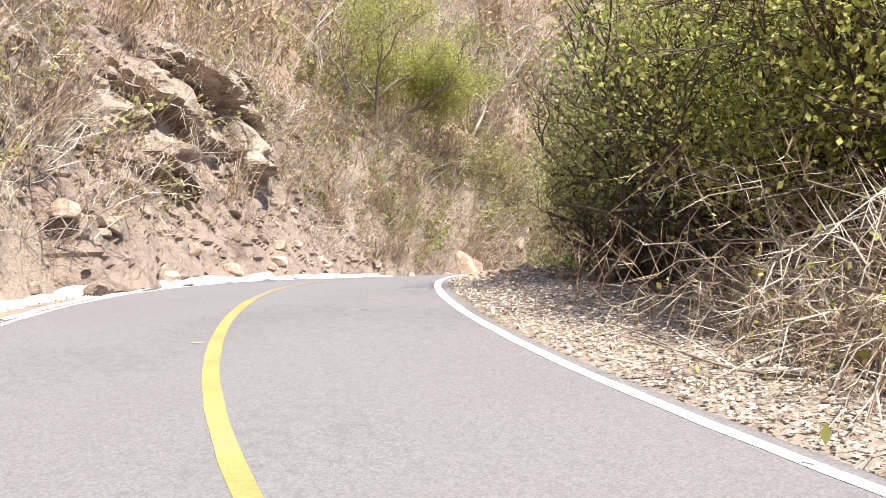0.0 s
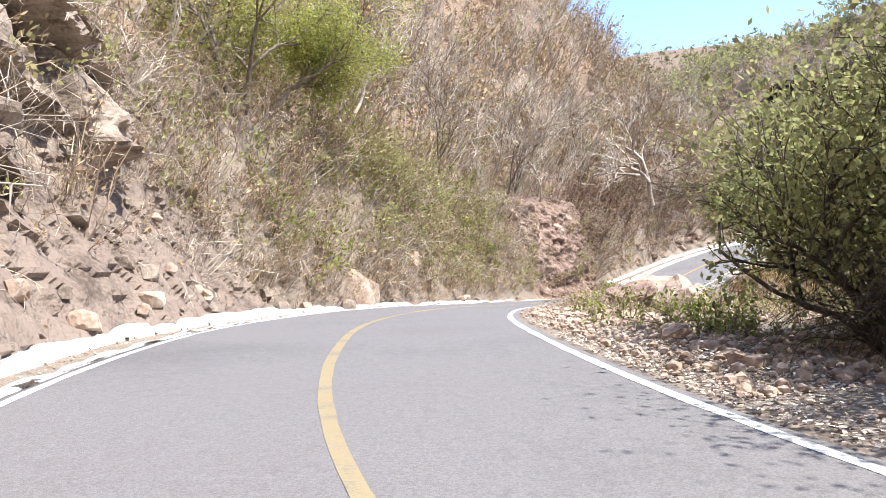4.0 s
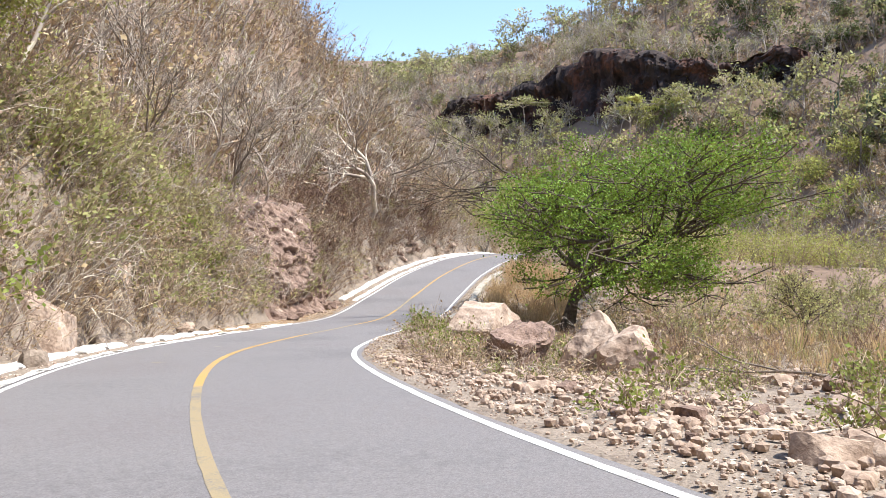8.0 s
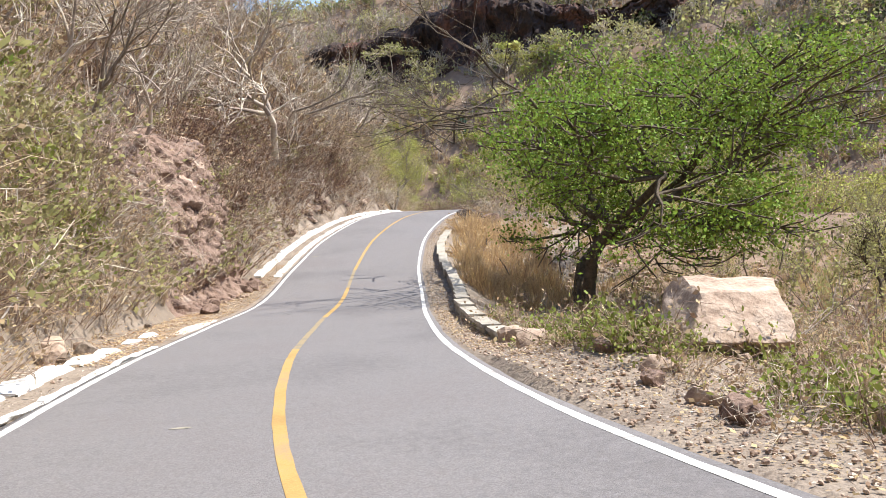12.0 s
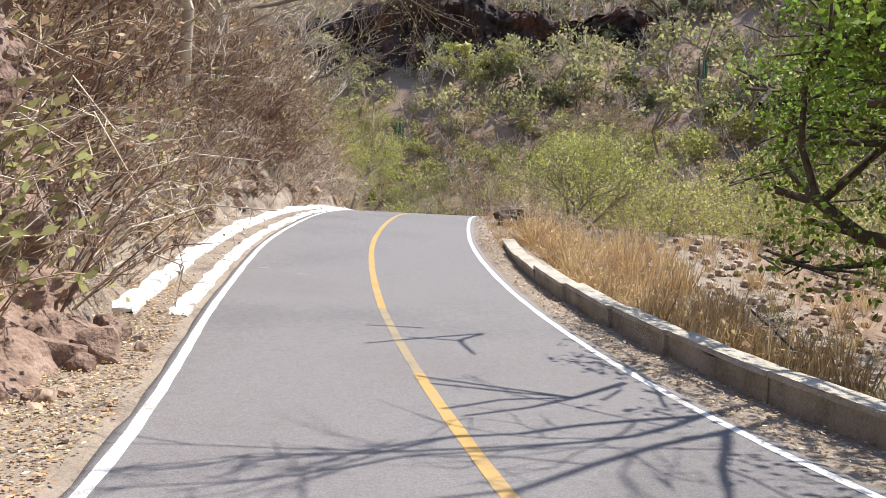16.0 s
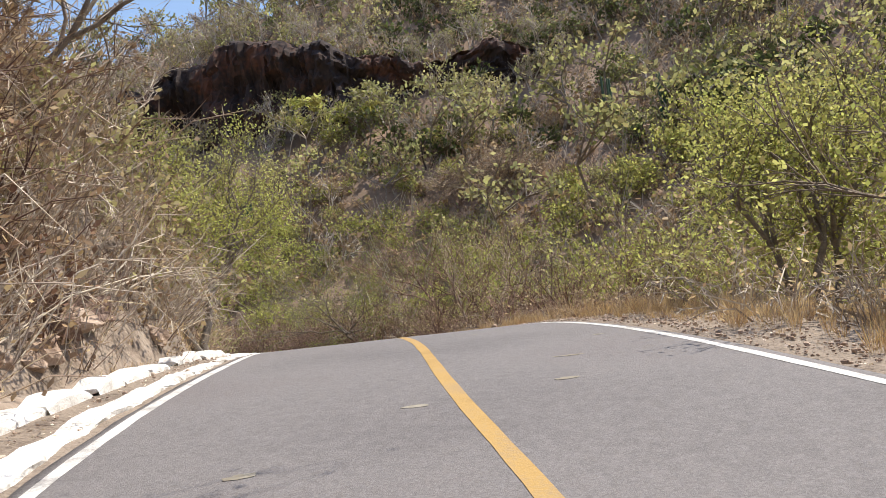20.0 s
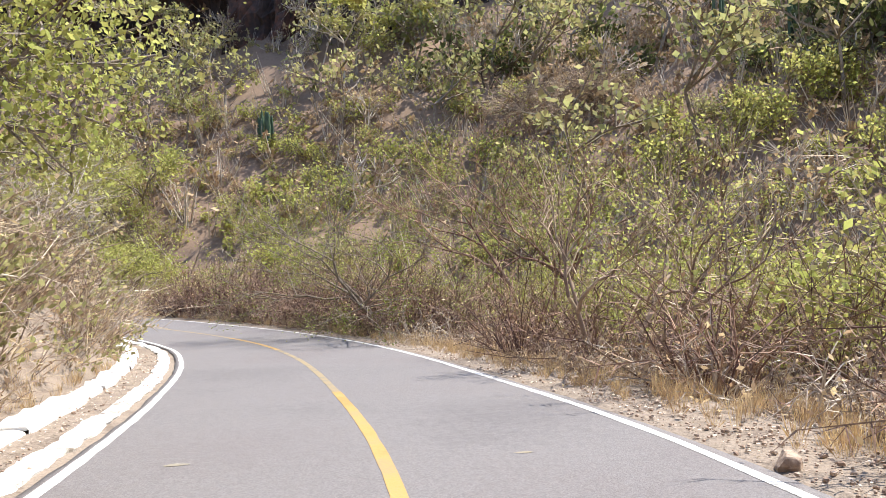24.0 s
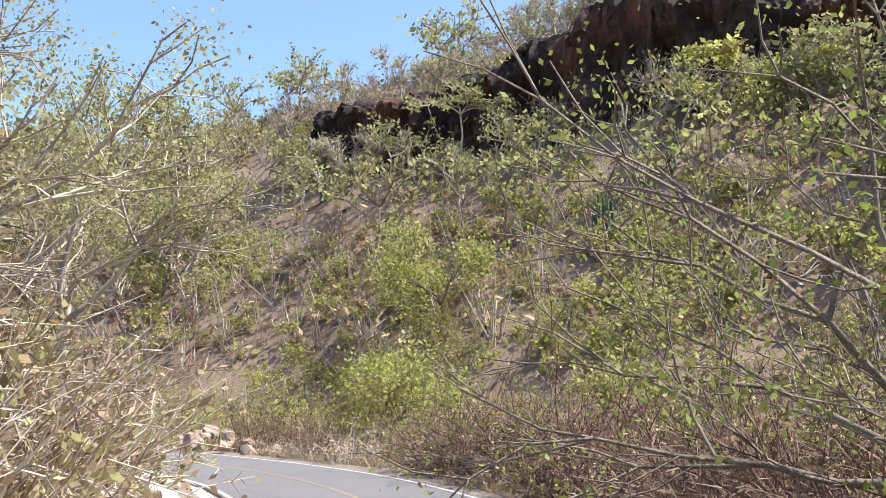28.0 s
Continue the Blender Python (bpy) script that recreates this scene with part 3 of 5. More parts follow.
# ---- thicket on the bank and the hillside left of the road ----
def sow(rng, n, s_range, d_range, keep=None, face=0.0):
    s = rng.uniform(*s_range, n)
    d = rng.uniform(*d_range, n)
    if face:
        on = rng.random(n) < face
        d = np.where(on, face_foot(s) - rng.uniform(0.2, 3.2, n), d)
    if keep is not None:
        ok = keep(s, d)
        s, d = s[ok], d[ok]
    x, y, zr = on_road(s, d)
    return s, d, np.stack([x, y, land(s, d, zr, x, y)], 1)


def out_of_rock(s, d):
    outcrop = (s > 66.5) & (s < 76) & (d > -7.6)
    bulge = (s > 107) & (s < 114) & (d > -6.3)
    low = (s > 122) & (s < 143) & (d > -5.6)
    foot = d > face_foot(s) - 0.25
    return ~(outcrop & (RNG.random(len(s)) > 0.3)) & ~(bulge & (RNG.random(len(s)) > 0.8)) & ~(low & (RNG.random(len(s)) > 0.65)) & ~foot


dry_kinds = [bush(RNG, 9, 2.0, 1.0, 6, 0.016, 55, 0.06), bush(RNG, 8, 1.6, 1.3, 6, 0.015, 70, 0.06, 0.8), bush(RNG, 9, 2.4, 0.8, 6, 0.017, 40, 0.06, 0.2), bush(RNG, 8, 1.4, 1.2, 7, 0.015, 80, 0.062, 1.0)]
pale_kinds = [bush(RNG, 9, 2.2, 1.0, 6, 0.018, 0, arch=0.5), bush(RNG, 8, 1.8, 1.4, 6, 0.017, 0, arch=1.1)]
leafy_kinds = [bush(RNG, 9, 2.2, 1.0, 6, 0.016, 230, 0.075), bush(RNG, 8, 1.8, 1.2, 6, 0.016, 250, 0.072, 0.7)]


def slope_lean(s, n):
    """Plants on the slope lean out over it."""
    tx, ty = np.interp(s, RUN, TAN[:, 0]), np.interp(s, RUN, TAN[:, 1])
    return np.stack([ty, -tx], 1) * RNG.uniform(0.0, 0.55, n)[:, None] + RNG.normal(size=(n, 2)) * 0.12


def plant_slope(name, kinds, n, s_range, d_range, sizes, mats, label, category, face=0.0, thin=None):
    s, d, p = sow(RNG, n, s_range, d_range, out_of_rock, face)
    if thin:
        stay = ~((s > thin[0]) & (s < thin[1]) & (RNG.random(len(s)) < 0.7))
        s, d, p = s[stay], d[stay], p[stay]
    k = len(s)
    return scatter(name, kinds, RNG.integers(0, len(kinds), k), p, RNG.uniform(0, 6.283, k), RNG.uniform(*sizes, k), mats, label, category, slope_lean(s, k))


plant_slope("dry_brush", dry_kinds, 1180, (43, 196), (-12.5, -5), (0.65, 1.45), [STEM, DRY_LEAF], "tangled leafless tan brush covering the roadside bank", "brush", 0.6, (119, 138))
plant_slope("bleached_brush", pale_kinds, 620, (43, 196), (-13, -5), (0.65, 1.45), [PALE_STEM], "bleached grey twigs and vines on the roadside bank", "brush", 0.55, (117, 138))
plant_slope("leafy_brush", leafy_kinds, 380, (48, 196), (-14, -5.4), (0.6, 1.3), [STEM, OLIVE_LEAF], "half-green shrubs among dry brush on the bank", "brush", 0.35)
up_kinds = [bush(RNG, 6, 2.6, 1.4, 5, 0.03, 60, 0.13, bits=2), bush(RNG, 6, 3.2, 1.2, 5, 0.03, 42, 0.12, 0.2, bits=2), bush(RNG, 5, 2.2, 1.5, 5, 0.028, 80, 0.13, 0.6, bits=2)]
plant_slope("upper_brush", up_kinds, 1400, (40, 215), (-34, -9.5), (0.9, 1.8), [STEM, DRY_LEAF], "dry tan thicket high on the hillside", "brush")
plant_slope("upper_bleached_brush", [bush(RNG, 7, 2.8, 1.3, 6, 0.022, 0, bits=2), bush(RNG, 7, 3.2, 1.1, 6, 0.022, 0, arch=0.1, bits=2)], 1150, (40, 215), (-34, -8.5), (0.9, 1.9), [PALE_STEM], "bleached leafless thicket high on the hillside", "brush")
plant_slope("upper_green_brush", up_kinds, 480, (40, 215), (-34, -9), (0.7, 1.6), [STEM, OLIVE_LEAF], "olive shrubs scattered on the dry hillside", "brush")
plant_slope("far_slope_brush", up_kinds, 520, (30, 215), (-75, -32), (1.5, 2.8), [STEM, DRY_LEAF], "dry thicket on the upper hillside", "brush")

plant_slope("green_bank_brush", leafy_kinds, 60, (88, 103), (-9.0, -5.2), (0.8, 1.5), [STEM, OLIVE_LEAF], "tall half-green shrubs crowding the bank by the road", "brush", 0.4)
plant_slope("hanging_vines", [bush(RNG, 12, 2.4, 1.3, 6, 0.011, 0, arch=1.9), bush(RNG, 10, 1.8, 1.0, 6, 0.011, 20, 0.05, arch=2.2)], 400, (58, 150), (-8.0, -4.9), (0.6, 1.3), [PALE_STEM, DRY_LEAF], "bleached vines hanging down the cut bank", "vines", 0.8)
plant_slope("scree_brush", dry_kinds[:2] + pale_kinds, 170, (60, 81), (-7.4, -4.8), (0.35, 0.8), [PALE_STEM, DRY_LEAF], "dry twigs and vines trailing over the pale scree", "brush", 0.9)
plant_slope("tall_bank_brush", dry_kinds, 150, (132, 160), (-15, -6), (1.2, 2.0), [STEM, DRY_LEAF], "tall dry thicket on the bank before the last bend", "brush")
# Brush colour lowered here for the shade under the overhanging growth.
plant_slope("red_brown_brush", dry_kinds, 460, (112, 140), (-11, -5), (0.7, 1.5), [SHADED_BROWN_STEM, RUST_LEAF], "red-brown leafless brush on the bank, its colour darkened for shade", "brush", 0.6)
plant_slope("olive_bank_brush", leafy_kinds, 60, (80, 104), (-10, -5), (0.7, 1.4), [RED_STEM, GREEN_LEAF], "dark half-green shrubs on the bank", "brush", 0.3)
foot_s = np.r_[RNG.uniform(78, 106, 270), RNG.uniform(116, 160, 110), RNG.uniform(56, 152, 100)]
foot_d = face_foot(foot_s) - RNG.uniform(0.0, 1.6, 480)
fx, fy, fz = on_road(foot_s, foot_d)
foot_at = np.stack([fx, fy, land(foot_s, foot_d, fz, fx, fy) - 0.05], 1)
scatter("foot_brush", dry_kinds + pale_kinds, RNG.integers(0, 6, 480), foot_at, RNG.uniform(0, 6.283, 480), RNG.uniform(0.35, 0.9, 480), [STEM, DRY_LEAF], "low dry brush and trailing twigs at the foot of the bank", "brush", slope_lean(foot_s, 480))
# ---- woods across the valley ----
def far_tree(rng, kind):
    if kind == "umbrella":
        segs, tips = grow(rng, 6.0, 0.11, 2, 0.9, 4, flat=0.45, wild=0.1, first=0.5)
        at = spray(tips, 240, 0.35, rng, 0.25)
        return merge((*limbs(segs, 0, 2), 0), (*leaves(at, 0.24, rng), 1))
    if kind == "bare":
        segs, tips = grow(rng, 5.5, 0.09, 2, 0.6, 4, wild=0.16, first=0.35)
        at = spray(tips, 50, 0.2, rng)
        return merge((*limbs(segs, 0, 2), 0), (*spikes([t[0] for t in tips for _ in range(4)], [t[1] + rng.normal(size=3) * 0.5 for t in tips for _ in range(4)], 0.02), 0), (*leaves(at, 0.2, rng), 1))
    if kind == "fine":
        segs, tips = grow(rng, 4.0, 0.07, 2, 0.75, 4, wild=0.15, first=0.3, trunks=2)
        return merge((*limbs(segs, 0, 2), 0), (*leaves(spray(tips, 480, 0.5, rng, 0.8), 0.16, rng), 1))
    segs, tips = grow(rng, 4.0, 0.09, 2, 0.75, 4, wild=0.15, first=0.3, trunks=2)
    at = spray(tips, 200, 0.5, rng, 0.7)
    return merge((*limbs(segs, 0, 2), 0), (*leaves(at, 0.24, rng), 1))


def sow_far(rng, n, e_range, y_range):
    x, y = rng.uniform(20 if e_range[1] < 200 else -150, 330, n * 4), rng.uniform(*y_range, n * 4)
    e = beyond(x, y)
    s, d, z = to_road(x, y)
    ok = np.where((e > e_range[0]) & (e < e_range[1]) & (d > 19))[0][:n]
    x, y = x[ok], y[ok]
    return np.stack([x, y, ground_at(x, y) - 0.1], 1)


# line of the cliff's foot; the south end is added for shade among trees
edge = smooth_line([(117, 175, 0), (118.5, 169, 0), (121, 162, 0), (125.5, 153, 0), (129.5, 144, 0), (131.5, 133, 0), (134, 123, 0), (139, 114, 0), (144, 104, 0), (148, 93, 0)], 34)
run = np.gradient(edge[:, :2], axis=0)
run /= np.linalg.norm(run, axis=1)[:, None]
west = np.stack([run[:, 1], -run[:, 0]], 1)


def wood(name, kinds, n, e_range, y_range, sizes, mats, label, category):
    p = sow_far(RNG, n, e_range, y_range)
    off = p[:, None, :2] - edge[None, ::3, :2]
    near = (off ** 2).sum(2)
    front = (off * west[None, ::3]).sum(2)[np.arange(len(p)), near.argmin(1)]
    p = p[~((near.min(1) < 144) & (front > -2) & (RNG.random(len(p)) > 0.12))]
    k = len(p)
    return scatter(name, kinds, RNG.integers(0, len(kinds), k), p, RNG.uniform(0, 6.283, k), RNG.uniform(*sizes, k), mats, label, category)


umbrella_kinds = [far_tree(RNG, "umbrella") for _ in range(4)]
bare_kinds = [far_tree(RNG, "bare") for _ in range(4)]
round_kinds = [far_tree(RNG, "round") for _ in range(4)]
fine_kinds = [far_tree(RNG, "fine") for _ in range(3)]
fine_tufts = [bush(RNG, 5, 1.8, 1.4, 5, 0.02, 130, 0.11, 0.5, 2), bush(RNG, 5, 1.5, 1.5, 5, 0.02, 120, 0.11, 0.8, 2)]
tuft_kinds = [bush(RNG, 3, 1.6, 1.3, 4, 0.03, 74, 0.15, 0.5, 1), bush(RNG, 4, 1.4, 1.5, 4, 0.03, 64, 0.15, 0.8, 1), bush(RNG, 3, 1.9, 1.2, 4, 0.03, 80, 0.15, 0.3, 1)]
twig_kinds = [bush(RNG, 7, 2.2, 1.3, 4, 0.03, 8, 0.2, 0.3, 1), bush(RNG, 8, 1.9, 1.5, 4, 0.03, 10, 0.2, 0.5, 1)]
wood("far_umbrella_trees", umbrella_kinds, 430, (8, 150), (0, 270), (1.0, 2.0), [BARK, OLIVE_LEAF], "flat-topped olive trees on the far hillside", "tree")
wood("far_bare_trees", bare_kinds, 680, (2, 160), (-20, 300), (1.0, 1.9), [PALE_STEM, DRY_LEAF], "leafless grey trees on the far hillside", "tree")
wood("far_green_trees", round_kinds, 330, (30, 160), (-20, 300), (0.7, 1.8), [BARK, MID_LEAF], "olive-green trees on the far hillside", "tree")
wood("near_green_trees", fine_kinds, 70, (-10, 32), (-10, 215), (0.7, 1.5), [BARK, OLIVE_LEAF], "olive-green trees on the valley's far side", "tree")
wood("far_lime_trees", fine_kinds, 330, (-25, 45), (10, 215), (0.7, 1.4), [BARK, LIME_LEAF], "yellow-green small trees at the hill's foot", "tree")
wood("far_dry_brush", tuft_kinds, 1500, (8, 90), (15, 215), (1.2, 2.5), [STEM, DRY_LEAF], "brown dry brush on the far hillside", "brush")
wood("valley_dry_brush", fine_tufts, 650, (-22, 36), (15, 215), (0.9, 1.9), [STEM, DRY_LEAF], "brown dry brush at the hill's foot", "brush")
wood("valley_pale_twigs", [bush(RNG, 8, 2.0, 1.4, 7, 0.02, 0, arch=0.5, bits=2), bush(RNG, 8, 1.7, 1.5, 7, 0.02, 0, arch=0.8, bits=2)], 650, (-24, 24), (15, 215), (0.9, 1.7), [PALE_STEM], "bleached leafless brush at the hill's foot", "brush")
wood("valley_twigs", [bush(RNG, 8, 2.0, 1.4, 8, 0.02, 16, 0.09, 0.5, 2), bush(RNG, 9, 1.7, 1.5, 8, 0.02, 16, 0.09, 0.8, 2)], 850, (-18, 40), (15, 215), (1.0, 1.9), [RED_STEM, ORANGE_LEAF], "red-brown leafless brush at the hill's foot", "brush")
# Leaf and bark colours are darkened here to stand for the hill's shade.
wood("shaded_far_trees", round_kinds, 430, (22, 150), (-20, 125), (0.9, 1.9), [DARK_AND_SHADED_BARK, SHADED_LEAF], "green trees coloured darker for the shaded part of the hill", "tree")
wood("far_bleached_brush", twig_kinds, 2500, (-14, 90), (15, 215), (1.2, 2.5), [PALE_STEM, DRY_LEAF], "bleached leafless brush on the far hillside", "brush")
wood("far_green_brush", tuft_kinds, 850, (25, 90), (15, 215), (1.1, 2.4), [STEM, MID_LEAF], "olive brush on the far hillside", "brush")
wood("far_lime_brush", fine_tufts, 1700, (-26, 34), (15, 215), (1.0, 2.2), [STEM, LIME_LEAF], "yellow-green brush on the lower hillside", "brush")
wood("ridge_brush", tuft_kinds, 1000, (85, 330), (-40, 480), (2.5, 5.5), [STEM, MID_LEAF], "distant olive woods along the ridge", "woods")

# ---- cliff below the ridge ----
profile = smooth_line([(0.6, -5.5), (1.0, -3), (0.9, 0), (0.3, 1.6), (-0.3, 3.2), (0.0, 4.8), (0.9, 6.2), (1.3, 7.4), (0.9, 8.6), (-0.5, 9.4), (-4, 10.0), (-10, 9.8), (-22, 7.0)], 3)
count = len(edge)
tall = np.interp(np.arange(count) / count, [0, 0.08, 0.2, 0.31, 0.4, 0.51, 0.62, 0.72, 0.8, 0.9, 1], [0.25, 0.65, 0.8, 0.9, 1.25, 1.35, 1.2, 0.8, 0.55, 0.7, 0.25])
tall = tall * (1 + 0.14 * grain(np.arange(count) * 0.11, 0.5, 0, 4, 64))
i, j = np.meshgrid(np.arange(count), np.arange(len(profile)), indexing="ij")
rough_out = 2.6 * grain(i * 0.06, profile[j, 1] * 0.08, 0, 2, 61) + 1.9 * np.round(2 * grain(i * 0.16, profile[j, 1] * 0.07, 0, 2, 63)) / 2 + 1.1 * np.round(2 * grain(i * 0.09, profile[j, 1] * 0.55, 0, 2, 67)) / 2 + 0.6 * np.round(2 * grain(i * 0.35, profile[j, 1] * 0.8, 0, 2, 66)) / 2 + 0.35 * grain(i * 0.8, profile[j, 1] * 0.9, 0, 3, 65)
out = profile[j, 0] * tall[i] + rough_out * (profile[j, 1] < 9.5)
foot = ground_at(edge[:, 0], edge[:, 1])
cx, cy = edge[i, 0] + west[i, 0] * out, edge[i, 1] + west[i, 1] * out
cz = foot[i] + profile[j, 1] * tall[i] + 0.35 * grain(i * 0.5, j * 0.6, 0, 4, 62)
tagged(mesh_object("cliff", np.stack([cx, cy, cz], -1).reshape(-1, 3), grid_faces(*i.shape), SHADED_CLIFF, smooth=False), "overhanging red-brown cliff below the wooded ridge, coloured dark for its shade", "cliff", kind="structure")
k = RNG.integers(0, count, 300)
back = RNG.uniform(0.5, 9, 300)
low = RNG.random(300) < 0.35
back = np.where(low, -RNG.uniform(2.5, 5, 300), back)
p = np.stack([edge[k, 0] - west[k, 0] * back, edge[k, 1] - west[k, 1] * back, foot[k] + np.where(low, -1.5, 9.2 + 0.3 * back) * tall[k]], 1)
p[:, 2] = np.where(low, ground_at(p[:, 0], p[:, 1]), p[:, 2])
scatter("cliff_brush", tuft_kinds + bare_kinds, RNG.integers(0, 7, 300), p, RNG.uniform(0, 6.283, 300), RNG.uniform(0.6, 1.5, 300), [PALE_STEM, OLIVE_LEAF], "scrub and bare trees along the cliff's lip", "brush")

k = RNG.integers(8, count - 8, 40)
front = RNG.uniform(3.5, 12, 40)
p = np.stack([edge[k, 0] + west[k, 0] * front, edge[k, 1] + west[k, 1] * front, 0 * front], 1)
p[:, 2] = ground_at(p[:, 0], p[:, 1]) - 0.1
scatter("cliff_foot_trees", bare_kinds[:2] + umbrella_kinds, RNG.integers(0, 6, 40), p, RNG.uniform(0, 6.283, 40), RNG.uniform(0.8, 1.4, 40), [PALE_STEM, OLIVE_LEAF], "thin pale trees standing in front of the dark cliff", "tree")
# ---- stones ----
def stone_mesh(rng, size, cuts=9, rough=0.06, detail=3, block=5.0, planes=()):
    """An angular stone: a rounded block cut by planes, then roughened and layered."""
    bm = bmesh.new()
    bmesh.ops.create_icosphere(bm, subdivisions=detail, radius=1.0)
    v = np.array([q.co[:] for q in bm.verts])
    f = np.array([[q.index for q in face.verts] for face in bm.faces])
    bm.free()
    v = v / (np.abs(v) ** block).sum(1)[:, None] ** (1 / block)
    some = [(rng.normal(size=3), rng.uniform(0.62, 1.0)) for _ in range(cuts)]
    for n, far in some + [(np.array(n), far) for n, far in planes]:
        n = n / np.linalg.norm(n)
        v = v - np.maximum(0, v @ n - far)[:, None] * n
    v = v / np.abs(v).max(0)
    o = rng.uniform(0, 50)
    g = grain(v[:, 0] * 1.6 + o, v[:, 1] * 1.6, v[:, 2] * 1.6, 4, 2)
    layer = np.round(grain(v[:, 2] * 4 + o, v[:, 0] * 0.5, v[:, 1] * 0.5, 2, 5) * 3) / 3
    h = grain(v[:, 0] * 5 + o, v[:, 1] * 5, v[:, 2] * 5, 3, 4)
    v = v * (1 + rough * (1.3 * g + 0.55 * h)[:, None])
    v[:, :2] *= 1 + 0.5 * rough * layer[:, None]
    v[:, 2] += 0.45
    v[:, 2] = np.maximum(v[:, 2], -0.12)
    return v * (np.array(size) / np.array([2, 2, 1.4])), f


def boulder(x, y, size, mat, label, seed, turn=0.0, z=None, sink=0.06, tilt=(0, 0), detail=4, name="boulder", cuts=9, rough=0.05, group="", planes=(), block=5.0):
    v, f = stone_mesh(np.random.default_rng(seed), size, cuts, rough, detail, block, planes)
    ob = mesh_object(name, v, f, mat, smooth=True)
    ob.data.set_sharp_from_angle(angle=0.42)
    ob.matrix_world = pose(x, y, (float(ground_at(x, y)[0]) if z is None else z) - sink, tilt[0], tilt[1], turn)
    return tagged(ob, label, "boulder", group)


boulder(1.3, 41.5, (1.75, 1.5, 1.35), PALE_ROCK, "large pale fallen boulder at the foot of the bank", 3, 20, z=0.12, cuts=12, rough=0.1)
boulder(4.4, 45.6, (1.1, 0.8, 0.6), PALE_ROCK, "pale fallen rock at the foot of the bank", 4, 60)
boulder(7.9, 31.3, (2.1, 1.3, 0.95), RED_ROCK, "rough reddish boulder in the rubble beside the road", 5, 30, tilt=(0, -8), rough=0.2, cuts=14, detail=5)
boulder(8.75, 30.0, (1.3, 1.15, 1.35), PALE_ROCK, "upright pale broken boulder in the rubble", 6, 10, tilt=(0, 6), cuts=16, rough=0.13, detail=5)
boulder(8.4, 29.2, (1.35, 1.05, 1.0), PALE_ROCK, "slanted pale boulder leaning in the rubble", 7, -40, tilt=(0, 24), cuts=16, rough=0.13, detail=5)
boulder(12.1, 37.4, (2.7, 2.0, 1.2), PALE_ROCK, "big pale block of rock with a flat top among weeds", 31, 12, cuts=4, rough=0.09, sink=0.0, detail=5, block=10, planes=(((-0.8, -0.32, 0.6), 0.66), ((-0.2, -0.1, 1), 0.64), ((-0.3, 1, 0.15), 0.8), ((0.3, -1, 0.25), 0.8), ((-0.9, -0.3, -0.9), 0.7), ((-0.7, 0.7, 0.2), 0.9)))
boulder(40.6, 64.9, (2.1, 1.3, 0.66), SHADED_ROCK, "brown rock on the verge beside the wall's end, coloured dark for its shaded face", 33, 50, cuts=14, rough=0.2, detail=5)
boulder(42.3, 64.6, (1.1, 0.9, 0.6), RED_ROCK, "small brown rock on the verge", 10, 10)
boulder(56.0, 75.4, (0.28, 0.24, 0.17), PALE_ROCK, "pale stone on the gravel verge", 12, 10, name="stone")

# ledges of layered rock that stick out of the cut bank
rng_s = np.random.default_rng(21)


def on_face(s, h, inset=0.0):
    d = float(face_foot(s)) - h / 2.75 - inset
    x, y, zr = (float(q) for q in on_road(s, d))
    yaw = math.degrees(math.atan2(float(np.interp(s, RUN, TAN[:, 1])), float(np.interp(s, RUN, TAN[:, 0]))))
    return x, y, zr + h, yaw


def knobs(u, v, n, seed, span, sizes):
    """Heights of round knobs set close over a face u by v metres."""
    rng = np.random.default_rng(seed)
    cu, cv = rng.uniform(*span[0], n), rng.uniform(*span[1], n)
    r = sizes[0] + (sizes[1] - sizes[0]) * rng.random(n) ** 2.2
    out = np.zeros(u.shape)
    for a, b, c in zip(cu, cv, r):
        near = (np.abs(u - a) < c) & (np.abs(v - b) < c)
        dd = ((u[near] - a) ** 2 + (v[near] - b) ** 2) / c**2
        out[near] = np.maximum(out[near], 0.7 * c * np.sqrt(np.maximum(0, 1 - dd)))
    return out


def rock_face(name, s0, s1, top, out_of, mats, pick, label, step=0.11):
    """A sheet of rock in front of the cut bank; out_of gives how far it stands out."""
    ss, hh = np.meshgrid(np.arange(s0, s1, step), np.arange(-0.3, top, step * 0.85), indexing="ij")
    edge_fade = np.clip(np.minimum(ss - s0, s1 - ss) / 1.6, 0, 1) * np.clip((top - hh) / 1.2, 0, 1)
    ragged = 0.35 * grain(ss * 0.8, hh * 0.8, 0, 3, 81)
    out = out_of(ss, hh)
    dd = face_foot(ss) - np.maximum(hh, 0) / 2.75 + out - 1.1 * (1 - ease(edge_fade + ragged * (edge_fade < 0.99), 0.1, 0.7))
    x, y, z = on_road(ss, dd)
    ob = mesh_object(name, np.stack([x, y, z + hh], -1).reshape(-1, 3), grid_faces(*ss.shape), mats, smooth=False)
    fs, fh = ss[:-1, :-1].ravel(), hh[:-1, :-1].ravel()
    ob.data.polygons.foreach_set("material_index", pick(fs, fh).astype(np.int32))
    return tagged(ob, label, "rock face", kind="structure")


